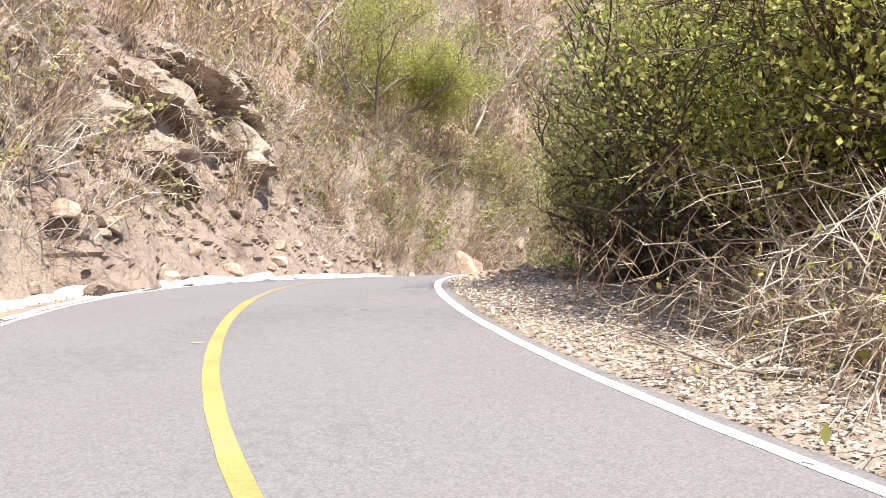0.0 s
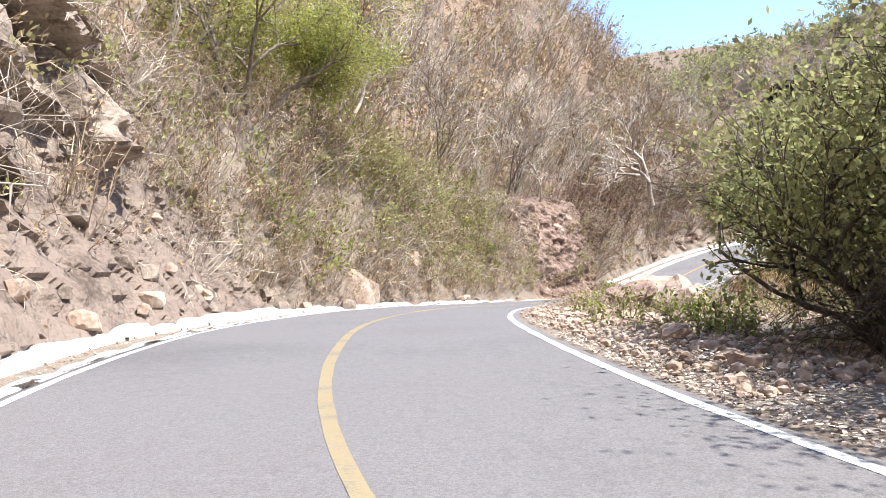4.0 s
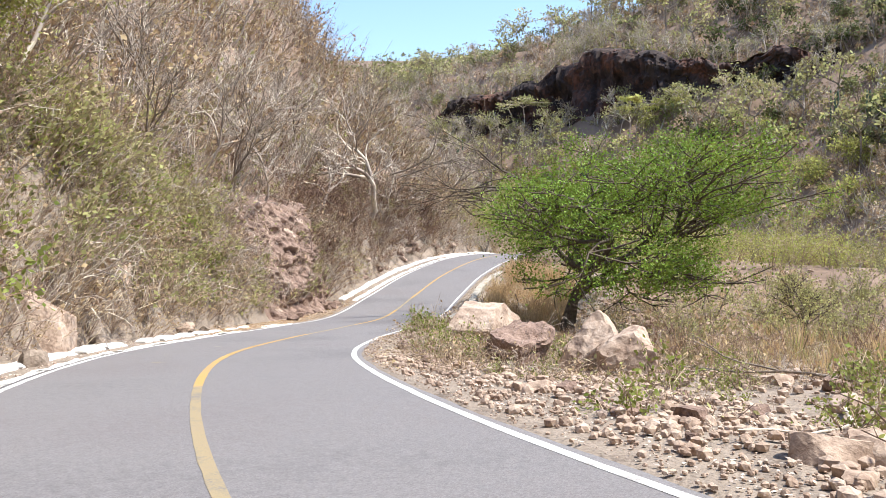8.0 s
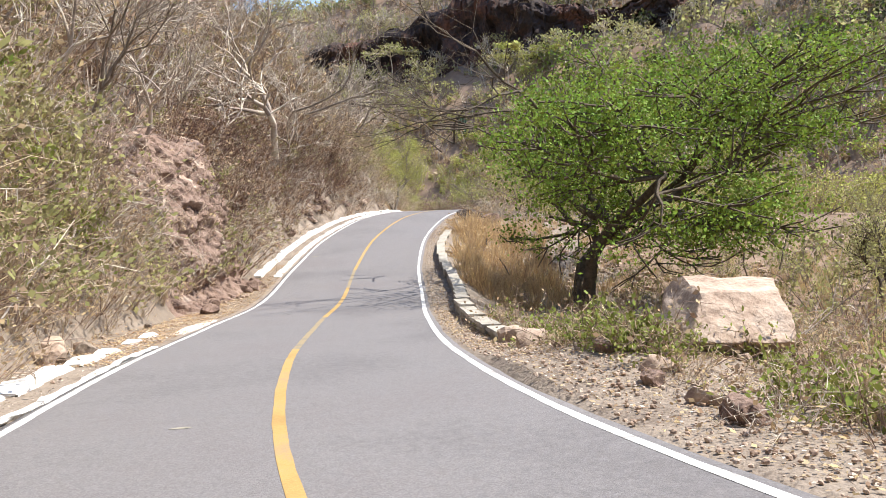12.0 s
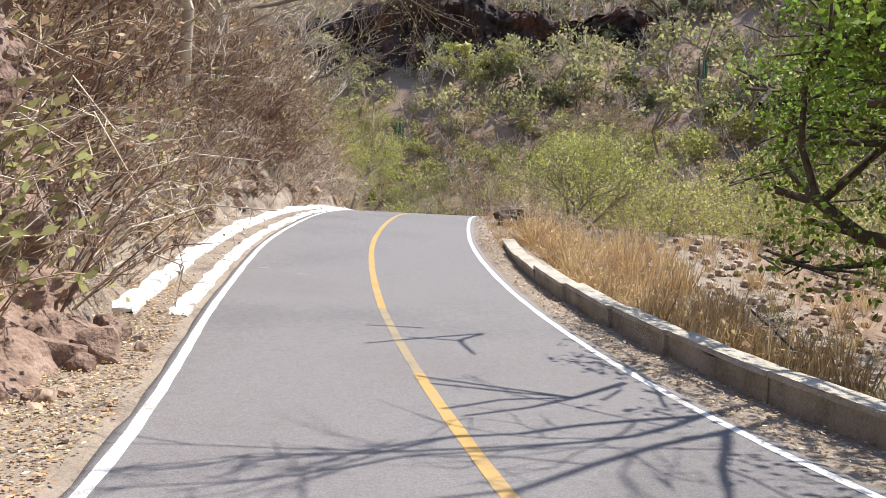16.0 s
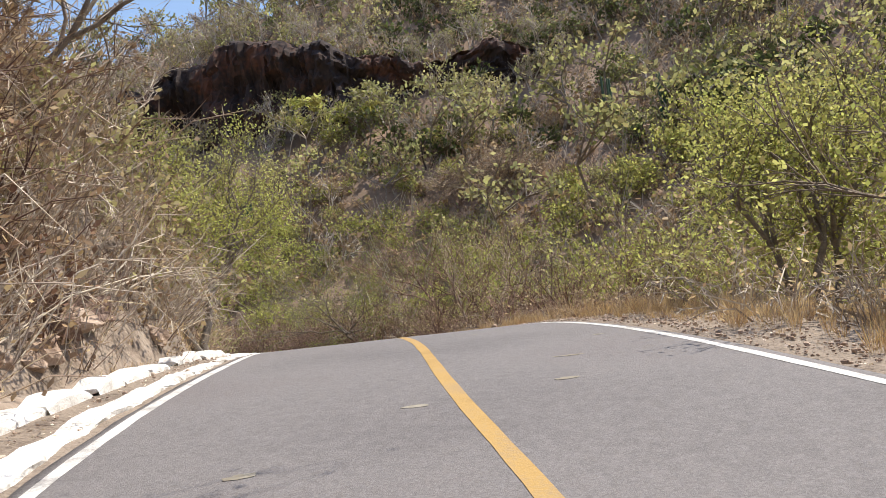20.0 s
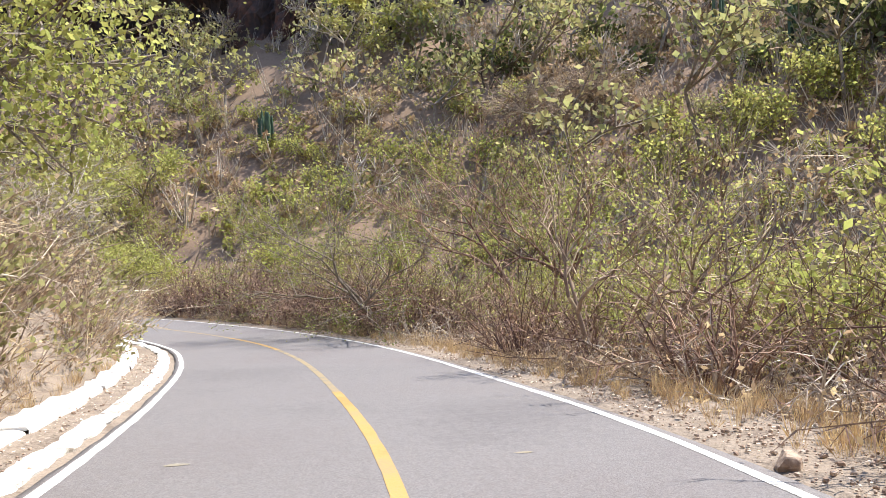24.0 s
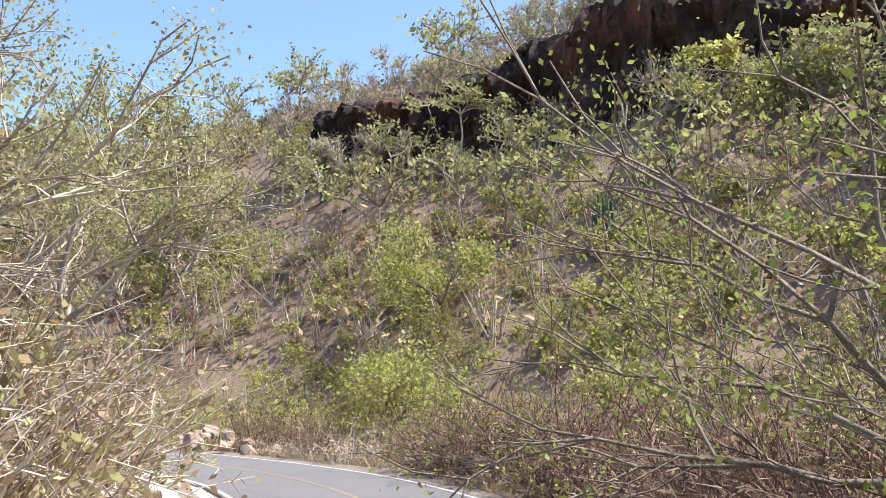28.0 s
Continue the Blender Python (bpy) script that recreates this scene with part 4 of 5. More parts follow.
def ledges(s, h):
    """Tilted beds of broken rock that overhang, above a slope of scree."""
    q = h + 0.5 * (s - 73) + 0.9 * grain(s * 0.3, h * 0.3, 0, 3, 82)
    q = q / 1.35 + 0.42 * np.sin(q * 2.1 + 1.3 * grain(s * 0.25, 3.1, 0, 2, 92))
    bed = np.floor(q)
    saw = q - bed
    shift = np.sin(bed * 12.9) * 3
    cell = np.floor((s + shift) / (1.3 + 0.5 * np.sin(bed * 5.1)))
    block = np.sin(cell * 78.2 + bed * 37.7)
    strong = np.exp(-(((s - 73.2) / 3.2) ** 2 + ((h - 5.2) / 2.3) ** 2)) + 0.55 * np.exp(-(((s - 69.0) / 3.0) ** 2 + ((h - 4.4) / 1.8) ** 2))
    hit = np.clip(strong * 1.5, 0, 1) * ease(grain(s * 0.45 + 3, h * 0.6, 0, 3, 83), -0.22, 0.05)
    out = hit * (1.15 * (1 - saw) ** 1.6 + 0.5 * block * (block > -0.3)) + 0.3 * np.round(2 * grain(s * 1.1, h * 1.3, 0, 2, 93)) / 2 * np.clip(strong + 0.3, 0, 1)
    scree = 0.75 * np.clip(1 - h / 3.0, 0, 1) + 0.25 * np.round(2 * grain(s * 0.7, h * 1.2, 0, 3, 84)) / 2
    return 0.1 + out + scree * (1 - 0.6 * np.clip(strong, 0, 1)) + 0.14 * grain(s * 1.7, h * 1.7, 0, 4, 85) + 0.05 * grain(s * 6, h * 6, 0, 2, 86)


def ledge_stone(s, h):
    strong = np.exp(-(((s - 73.2) / 3.4) ** 2 + ((h - 5.4) / 2.4) ** 2)) + 0.6 * np.exp(-(((s - 69.0) / 3.0) ** 2 + ((h - 4.4) / 1.8) ** 2))
    return np.where(strong + 0.35 * grain(s * 0.6, h * 0.6, 0, 3, 87) > 0.45, 0, 1)


rock_face("rock_outcrop", 61.5, 80.5, 8.6, ledges, [ROCK, PINK_DIRT], ledge_stone, "tilted beds of tan rock overhanging pale scree in the cut bank", 0.1)


def lumps(s, h):
    """Knobbly conglomerate that overhangs a hollow at its foot."""
    belly = 0.75 * ease(h, 0.5, 1.9) * (1 - 0.4 * ease(h, 4.0, 6.5)) * np.exp(-(((s - 110.2) / 3.4) ** 4)) + 0.35 * np.clip(1 - h / 0.5, 0, 1)
    return 0.05 + belly + 0.75 * grain(s * 0.55, h * 0.7, 0, 3, 88) + 0.12 * grain(s * 2.2, h * 2.2, 0, 3, 89) + 0.9 * knobs(s, h, 2400, 90, ((105.8, 115.2), (-0.2, 6.6)), (0.05, 0.22)) + 0.22 * grain(s * 3.1, h * 3.1, 0, 3, 95) - 0.3 * ease(grain(s * 1.4, h * 1.4, 0, 2, 94), 0.1, 0.4)


rock_face("conglomerate_outcrop", 105.8, 115.2, 6.6, lumps, [RED_ROCK, PALE_ROCK], lambda s, h: np.where(grain(s * 2.2, h * 2.2, 0, 2, 91) > 0.45, 1, 0), "reddish knobbly conglomerate overhanging a hollow at its foot", 0.07)
for k in range(70):
    s = rng_s.uniform(62, 80)
    h = 5.2 * rng_s.random() ** 1.4
    x, y, z, yaw = on_face(s, h, -0.12 - float(ledges(np.array([s]), np.array([h]))[0]) * 0.8)
    big = 0.12 + 0.4 * rng_s.random() ** 3
    boulder(x, y, (1.5 * big, 1.0 * big, 0.7 * big), PALE_ROCK if k % 5 < 2 else ROCK, "broken rock lying on the cut bank", 900 + k, yaw + rng_s.uniform(-40, 40), z - 0.16 * big, 0, (rng_s.uniform(-20, 10), rng_s.uniform(0, 26)), 3, "bank_rock", 8, 0.07, "rocks on the cut bank")
for k in range(30):
    s = rng_s.uniform(106.5, 114.6)
    d = float(face_foot(s)) + rng_s.uniform(0.15, 1.0)
    x, y, zr = (float(q) for q in on_road(s, d))
    big = 0.12 + 0.4 * rng_s.random() ** 2
    boulder(x, y, (1.2 * big, 0.9 * big, 0.75 * big), RED_ROCK if k % 3 else PALE_ROCK, "reddish lump fallen from the conglomerate outcrop", 200 + k, rng_s.uniform(0, 360), None, 0.03, (rng_s.uniform(-15, 15), rng_s.uniform(-15, 15)), 3, "fallen_rock", 8, 0.12, "rocks fallen from the outcrop")
for k in range(48):
    s = rng_s.uniform(120, 145)
    h = rng_s.uniform(0.0, 2.2)
    d = float(face_foot(s)) - h / 2.2 + rng_s.uniform(-0.1, 0.2)
    x, y, zr = (float(q) for q in on_road(s, d))
    big = rng_s.uniform(0.25, 0.7)
    boulder(x, y, (1.6 * big, 0.8 * big, 0.6 * big), RED_ROCK if k % 3 else PALE_ROCK, "pinkish rock at the foot of the bank", 300 + k, rng_s.uniform(0, 360), zr + h - 0.3, 0, (rng_s.uniform(-20, 20), rng_s.uniform(-20, 20)), 4, "outcrop_boulder", 16, 0.22, "rocks at the foot of the bank")
# heap of pale stones at the far bend
for k in range(70):
    a, r = rng_s.uniform(0, 6.283), rng_s.uniform(0, 1) ** 0.6
    x, y = 82.9 + 2.9 * r * math.cos(a), 121.2 + 3.2 * r * math.sin(a)
    big = 0.22 + 0.6 * rng_s.random() ** 1.8
    boulder(x, y, (big, big * 0.85, big * 0.7), PALE_ROCK, "pale broken stone in a heap beside the road", 400 + k, rng_s.uniform(0, 360), float(ground_at(x, y)[0]) + 0.75 * (1 - r) - 0.05, 0, (rng_s.uniform(-25, 25), 0), 2, "heap_stone", 7, 0.06, "stones in the heap")
# stones strewn over the rubble verge
for k in range(150):
    s, d = rng_s.uniform(62, 98), 4.0 + 4.6 * rng_s.random() ** 1.2
    x, y, zr = (float(q) for q in on_road(s, d))
    big = 0.09 + 0.34 * rng_s.random() ** 2.8
    boulder(x, y, (big * 1.5, big, big * 0.6), PALE_ROCK if k % 3 else RED_ROCK, "loose pinkish stone on the rubble verge", 500 + k, rng_s.uniform(0, 360), None, 0.03, (rng_s.uniform(-12, 12), rng_s.uniform(-12, 12)), 3, "stone", 14, 0.1, "stones on the verge", block=8.0)
for k in range(36):
    s = rng_s.uniform(60, 104)
    d = float(face_foot(s)) + rng_s.uniform(-0.1, 0.75)
    x, y, zr = (float(q) for q in on_road(s, d))
    big = 0.10 + 0.4 * rng_s.random() ** 2
    boulder(x, y, (big * 1.3, big, big * 0.75), PALE_ROCK if k % 2 else ROCK, "loose stone fallen at the foot of the bank", 600 + k, rng_s.uniform(0, 360), None, 0.02, (0, 0), 2, "stone", 7, 0.06, "stones below the bank")


# ---- kerb, painted gutter and wall ----
def bar(s0, s1, d, width, height, seed, rough=0.03, lift=-0.05, step=0.22, batter=0.75, ends=True):
    """A long low block that follows the road, with rounded shoulders and uneven faces."""
    n = max(3, int((s1 - s0) / step) + 1)
    s = np.linspace(s0, s1, n)
    prof = np.array([(-0.5, 0.0), (-0.47, 0.7), (-0.5 * batter, 1.0), (0.0, 1.03), (0.5 * batter, 1.0), (0.47, 0.7), (0.5, 0.0)])
    ss, k = np.meshgrid(s, np.arange(7), indexing="ij")
    dd = d + prof[k, 0] * width + rough * grain(ss * 3, k * 0.9, seed, 3, 40)
    hh = prof[k, 1] * height * (1 + 0.25 * rough / 0.03 * grain(ss * 1.7, seed, 0, 2, 41))
    end = np.minimum(ss - s0, s1 - ss)
    hh = hh * np.clip(0.6 + end / 0.1, 0, 1) if ends else hh
    x, y, z = on_road(ss, dd)
    v = np.stack([x, y, z + lift + hh], -1).reshape(-1, 3)
    f = grid_faces(n, 7)
    last = 7 * (n - 1)
    extra = [(0, 3, 2, 1), (0, 5, 4, 3), (last, last + 1, last + 2, last + 3), (last, last + 3, last + 4, last + 5)]
    return v, np.vstack([f, np.array(extra)])


kerb = tagged(new("kerb"), "low broken kerb of white-painted blocks below the bank", "kerb", kind="structure")
rng_k = np.random.default_rng(31)


def kerb_run(s0, s1, d, width, height, gap=0.06, miss=0.0, longest=1.7):
    s = s0
    while s < s1:
        n = min(rng_k.uniform(0.8, longest), s1 - s + 0.3)
        if rng_k.random() >= miss:
            part("kerb_block", bar(s, s + n, d + rng_k.uniform(-0.04, 0.04), width * rng_k.uniform(0.9, 1.1), height * rng_k.uniform(0.8, 1.15), int(rng_k.integers(1, 900)), 0.05), WHITE, kerb, smooth=False)
        s += n + rng_k.uniform(0.01, gap)


kerb_run(40, 82, -3.85, 0.42, 0.2)
kerb_run(82, 97.2, -3.85, 0.4, 0.16, 0.3, 0.12)
kerb_run(98.5, 101, -3.9, 0.3, 0.12, 0.5, 0.3, 0.9)
kerb_run(115.8, 137, -4.15, 0.42, 0.19, 0.05, 0.0, 2.4)
kerb_run(137, 143, -4.1, 0.4, 0.19, 0.35, 0.1, 1.3)
kerb_run(143, 196, -4.2, 0.42, 0.19, 0.08, 0.03, 2.0)
gutter = tagged(new("gutter"), "flush white-painted concrete gutter edge beside the road", "gutter", kind="structure")
for a, b in ((52, 66), (66, 98), (100.5, 104.5), (115.8, 140), (140, 168), (168, 196)):
    n = max(2, int((b - a) / 6))
    for k in range(n):
        s0, s1 = a + (b - a) * k / n, a + (b - a) * (k + 1) / n - 0.03
        part("gutter_slab", bar(s0, s1, -3.3 if a > 99 else -3.1, 0.33 if a > 99 else 0.13, 0.07, 50 + int(s0), 0.09, -0.045), WORN, gutter, smooth=False)

wall = tagged(new("low_wall"), "low masonry parapet wall with a pale concrete coping", "wall", kind="structure")
s = 95.2
while s < 127.0:
    n = rng_k.uniform(1.6, 2.6)
    d = 4.0 + 0.15 * math.sin(s * 0.3)
    low = float(np.interp(s, [95, 99, 103, 118, 124, 128], [0.18, 0.08, 0.0, 0.0, 0.2, 0.28]))
    seg = part("wall_segment", bar(s, s + n - 0.01, d, 0.34, 0.5, int(s * 7), 0.02, -0.2 - low, 0.2, 0.98, False), CONCRETE, wall, smooth=False)
    part("coping", bar(s, s + n - 0.012, d, 0.41, 0.07, int(s * 3), 0.02, 0.29 - low, 0.2, 0.94, False), COPING, seg, "pale worn coping slab", smooth=False)
    s += n
for k in range(5):
    x, y, zr = (float(q) for q in on_road(93.4 + 0.42 * k, 4.0 + 0.2 * (k % 2)))
    boulder(x, y, (0.5, 0.4, 0.34), PALE_ROCK, "pale stone broken from the wall's end", 700 + k, 40 * k, None, 0.04, (0, 0), 2, "wall_stone", 7, 0.05, "stones broken from the wall")


# ---- worn marks on the road ----
def patch(s, d, length, width, mat, name, label, seed):
    a = np.linspace(0, 6.283, 17)[:-1]
    r = 1 + 0.5 * grain(np.cos(a) * 1.5, np.sin(a) * 1.5, seed, 3, 50)
    ss, dd = s + np.cos(a) * r * length / 2, d + np.sin(a) * r * width / 2
    x, y, z = on_road(ss, dd)
    me = bpy.data.meshes.new(name)
    me.from_pydata([(float(p), float(q), float(h) + 0.004) for p, q, h in zip(x, y, z)], [], [list(range(15, -1, -1))])
    me.materials.append(mat)
    tagged(new(name, me), label, "road marking", kind="structure")


for k, (s, d) in enumerate(((55.5, -0.2), (57.5, 1.6), (59, 1.9), (71.5, -1.3), (84, -1.2), (86, -1.5), (89, -1.0), (120.4, -1.5), (121, -2.4), (133.5, -1.6), (135, -0.4), (137, 1.4), (135.5, 1.0), (139, 2.3), (141.9, 1.0), (146, 1.9), (149, -1.4), (152, 1.3), (152.5, -1.9))):
    patch(s, d, RNG.uniform(0.07, 0.13), RNG.uniform(0.16, 0.36), FADED, "paint_mark", "faint smear of old paint on the asphalt", k)

# ---- single trees and shrubs ----
def tree(x, y, height, trunk, leaf_mat, leaf_count, leaf_size, label, category, seed, levels=4, spread=0.7, forks=3, trunks=1, flat=0.0, lean=(0, 0), bark=None, radius=0.25, first=0.3, turn=0.0, wild=0.22, group="", name="tree", sink=0.1, shift=(0.0, 0.0), keep=None, wide=1.0, umbrella=False):
    rng = np.random.default_rng(seed)
    segs, tips = grow(rng, height, trunk, levels, spread, forks, lean, flat, trunks, wild, first)
    top = max(t[1][2] for t in tips)
    fit = height / top * np.array([wide, wide, 1.0])
    segs = [(a * fit, b * fit, r0, r1, k) for a, b, r0, r1, k in segs]
    tips = [(a * fit, b * fit) for a, b in tips]
    if umbrella:
        press = lambda p: np.array([p[0], p[1], float(np.interp(p[2] / height, [-1, 0, 0.4, 1], [-1, 0, 0.8, 1])) * height])
        segs = [(press(a), press(b), r0, r1, k) for a, b, r0, r1, k in segs]
        tips = [(press(a), press(b)) for a, b in tips]
    if shift != (0.0, 0.0):
        move = lambda p: p + np.array([shift[0], shift[1], 0]) * max(0.0, p[2] / height - 0.12)
        segs = [(move(a), move(b), r0, r1, k) for a, b, r0, r1, k in segs]
        tips = [(move(a), move(b)) for a, b in tips]
    if keep:
        segs = [q for q, ok in zip(segs, keep(np.array([q[1] for q in segs]), x, y, True)) if ok or q[4] < 2]
    ob = thing(name, x, y, label, category, group, sink=sink, turn=turn)
    bark = bark or BARK
    part("trunk", round_limbs(segs, 0, 1), bark, ob)
    if levels > 1:
        tagged(part("branchwork", limbs(segs, 2, levels), bark, ob), kind="stuff")
    if leaf_count:
        at = spray(tips, leaf_count, radius, rng, 0.35 if umbrella else 1.0)
        at = at[keep(at, x, y, False)] if keep else at
        tagged(part("crown", leaves(at, leaf_size, rng), leaf_mat, ob, smooth=False), kind="stuff")
    return ob


def off_the_road(p, x, y, wood):
    """The mesquite's crown grows on the valley side; over the road it has only high bare limbs."""
    s, d, z = to_road(p[:, 0] + x, p[:, 1] + y)
    ragged = grain(p[:, 0] * 0.8, p[:, 1] * 0.8, p[:, 2] * 0.8, 3, 70)
    side = d + 1.8 * ragged > np.interp(s, [100, 108, 113, 118, 121, 127, 134], [4.4, 4.8, 5.8, 7.6, 9.2, 11.5, 14])
    gap = grain(p[:, 0] * 0.55, p[:, 1] * 0.55, p[:, 2] * 0.9, 2, 71) > -0.16
    return side & gap & (p[:, 2] > 2.6 + 1.5 * ragged) if not wood else side | (p[:, 2] > 7.4) & (d > -4.5)


mesquite = tree(28.7, 49.7, 11.5, 0.3, FRESH_LEAF, 95000, 0.085, "broad green mesquite tree with a dark forked trunk", "tree", 4, 4, 0.95, 4, 2, 0.28, (0.1, -0.1), DARK_AND_SHADED_BARK, 0.5, 0.24, shift=(3.4, -4.2), keep=off_the_road, wide=1.22)
for k, (start, lean, reach) in enumerate((((-0.5, 0.4, 6.6), (-2.4, 1.3), 9.0), ((-0.3, 0.0, 7.2), (-2.3, 0.5), 9.5))):
    rng_m = np.random.default_rng(140 + k)
    segs_m, tips_m = grow(rng_m, reach, 0.09, 4, 0.42, 2, lean, 0.3, 1, 0.16, 0.33)
    segs_m = [(a + np.array(start), b + np.array(start), r0, r1, lv) for a, b, r0, r1, lv in segs_m]
    tips_m = [(a + np.array(start), b + np.array(start)) for a, b in tips_m]
    limb = part("overhanging_limb", round_limbs(segs_m, 0, 1), DARK_AND_SHADED_BARK, mesquite, "bare dark limb reaching over the road")
    fine = [t for t in tips_m for _ in range(2)]
    twigs_m = merge((*limbs(segs_m, 2, 4), 0), (*spikes([t[0] + (t[1] - t[0]) * 0.6 for t in fine], [t[1] + rng_m.normal(size=3) * (0.45, 0.45, 0.2) for t in fine], 0.012), 0))
    tagged(part("twig_spray", twigs_m[:2], DARK_AND_SHADED_BARK, limb), kind="stuff")
bare_giant = tree(31.6, 73.2, 10.5, 0.26, DRY_LEAF, 250, 0.09, "large bare pale tree leaning over the road", "tree", 8, 4, 0.75, 3, 1, 0.1, (0.35, -0.35), PALE_STEM, 0.3, 0.3)
# the bare tree's boughs droop over the road
for k, (start, lean, reach) in enumerate((((33.0, 72.4, 8.2), (2.6, -2.0), 11.0), ((33.4, 71.6, 8.0), (1.6, -2.6), 9.5))):
    rng_m = np.random.default_rng(160 + k)
    segs_m, tips_m = grow(rng_m, reach, 0.07, 4, 0.45, 2, lean, 0.35, 1, 0.18, 0.33)
    origin = np.array(start) - np.array(bare_giant.matrix_world.translation)
    droop = lambda p: p + origin - np.array([0, 0, 0.035 * float(np.hypot(p[0], p[1])) ** 2])
    segs_m = [(droop(a), droop(b), r0, r1, lv) for a, b, r0, r1, lv in segs_m]
    fine = [(droop(a), droop(b)) for a, b in tips_m for _ in range(3)]
    limb = part("drooping_bough", round_limbs(segs_m, 0, 1), BARK, bare_giant, "drooping grey bough over the road")
    ends = [t[1] + rng_m.normal(size=3) * (0.25, 0.25, 0.15) - (0, 0, 0.45) for t in fine]
    spray_m = merge((*limbs(segs_m, 2, 4), 0), (*spikes([t[0] + (t[1] - t[0]) * 0.7 for t in fine], ends, 0.01), 0))
    tagged(part("twig_spray", spray_m[:2], BARK, limb), kind="stuff")
    tagged(part("leaf_spray", leaves(np.array(ends)[rng_m.integers(0, len(ends), 160)] + rng_m.normal(size=(160, 3)) * 0.12, 0.05, rng_m), LIME_LEAF, limb), kind="stuff")
tree(50.4, 80.6, 6.4, 0.12, LIME_LEAF, 22000, 0.042, "yellow-green leafy tree on the inside of the bend", "tree", 12, 4, 0.7, 3, 2, 0.1, (0, 0), BARK, 0.3, 0.25)
tree(61.5, 92.0, 6.0, 0.12, OLIVE_LEAF, 5000, 0.07, "olive leafy tree on the inside of the bend", "tree", 26, 4, 0.7, 3, 2, 0.1, (0, 0), BARK, 0.3, 0.25)
tree(-2.7, 40.0, 6.6, 0.13, LIME_LEAF, 34000, 0.065, "yellow-leaved tree among dry brush on the bank", "tree", 13, 4, 0.75, 3, 2, 0.0, (0.2, -0.1), BARK, 0.4, 0.25, wide=1.3, shift=(0.9, -1.6))
tree(-5.5, 47.0, 7.0, 0.12, OLIVE_LEAF, 10000, 0.08, "half-green tree higher on the dry bank", "tree", 27, 4, 0.7, 3, 2, 0.0, (0.2, -0.1), BARK, 0.4, 0.25)
tree(76.4, 84.6, 8.6, 0.085, GREEN_LEAF, 8500, 0.045, "tall reddish-stemmed tree with sparse fresh leaves", "tree", 28, 4, 0.42, 3, 4, 0.0, (0, 0), RED_STEM, 0.3, 0.28)
tree(-3.2, 38.6, 5.5, 0.13, DRY_LEAF, 100, 0.07, "bare grey trunk standing on the bank", "tree", 14, 3, 0.5, 3, 1, 0.0, (0.1, 0), BARK, 0.3, 0.4)
tree(46.6, 65.3, 3.9, 0.07, LIME_LEAF, 3200, 0.055, "sparse yellow-green tree with many stems beside the verge", "tree", 15, 4, 0.5, 3, 3, 0.0, (0, 0), BARK, 0.2, 0.25)
tree(50.8, 67.2, 5.2, 0.09, LIME_LEAF, 15000, 0.05, "sparse yellow-green tree with many stems beside the verge", "tree", 16, 4, 0.5, 3, 3, 0.0, (0, 0), BARK, 0.3, 0.25)
tree(64.2, 78.7, 5.0, 0.07, LIME_LEAF, 2600, 0.05, "tall thin tree with reddish stems and sparse leaves", "tree", 17, 4, 0.4, 3, 3, 0.0, (0, 0), STEM, 0.2, 0.3)
tree(76.0, 89.8, 6.6, 0.085, GREEN_LEAF, 7500, 0.04, "spreading tree with arching pale limbs and fresh leaves", "tree", 18, 4, 0.6, 3, 2, 0.1, (-0.1, 0), BARK, 0.22, 0.28)
tree(37.4, 40.8, 4.2, 0.09, OLIVE_LEAF, 3200, 0.07, "small dark-stemmed tree on the stony valley floor", "tree", 36, 4, 0.6, 3, 2, 0.0, (0, 0), DARK_AND_SHADED_BARK, 0.3, 0.3)
tree(72.0, 107.0, 8.0, 0.12, OLIVE_LEAF, 16000, 0.045, "thin grey-green tree standing against the sky", "tree", 19, 4, 0.5, 3, 2, 0.0, (0, 0), PALE_STEM, 0.16, 0.3)
tree(66.5, 103.0, 7.4, 0.11, OLIVE_LEAF, 14000, 0.045, "thin grey-green tree standing against the sky", "tree", 20, 4, 0.5, 3, 2, 0.0, (0, 0), PALE_STEM, 0.16, 0.3)
tree(125.6, 120.3, 7.6, 0.16, LIME_LEAF, 2600, 0.28, "flat-topped bright green tree below the cliff", "tree", 23, 3, 0.9, 4, 1, 0.5, (0, 0), PALE_STEM, 0.4, 0.5, wide=1.2, umbrella=True)
tree(90.0, 119.5, 5.6, 0.12, LIME_LEAF, 9000, 0.11, "round bright green tree at the hill's foot", "tree", 34, 4, 0.75, 3, 2, 0.0, (0, 0), BARK, 0.4, 0.22, wide=1.2)
tree(104.0, 132.0, 7.0, 0.14, LIME_LEAF, 9000, 0.14, "round bright green tree on the lower hillside", "tree", 35, 4, 0.75, 3, 2, 0.0, (0, 0), BARK, 0.5, 0.22, wide=1.2)
tree(122.5, 151.0, 9.0, 0.14, OLIVE_LEAF, 700, 0.3, "tall pale tree with a flat crown below the cliff", "tree", 24, 3, 0.8, 4, 1, 0.4, (0, 0), PALE_STEM, 0.3, 0.5, umbrella=True)
tree(117.3, 94.5, 8.2, 0.2, DRY_LEAF, 2600, 0.13, "dome-shaped leafless grey-brown tree on the far slope", "tree", 25, 5, 0.95, 4, 2, 0.1, (0, 0), STEM, 0.6, 0.2, wide=1.35)


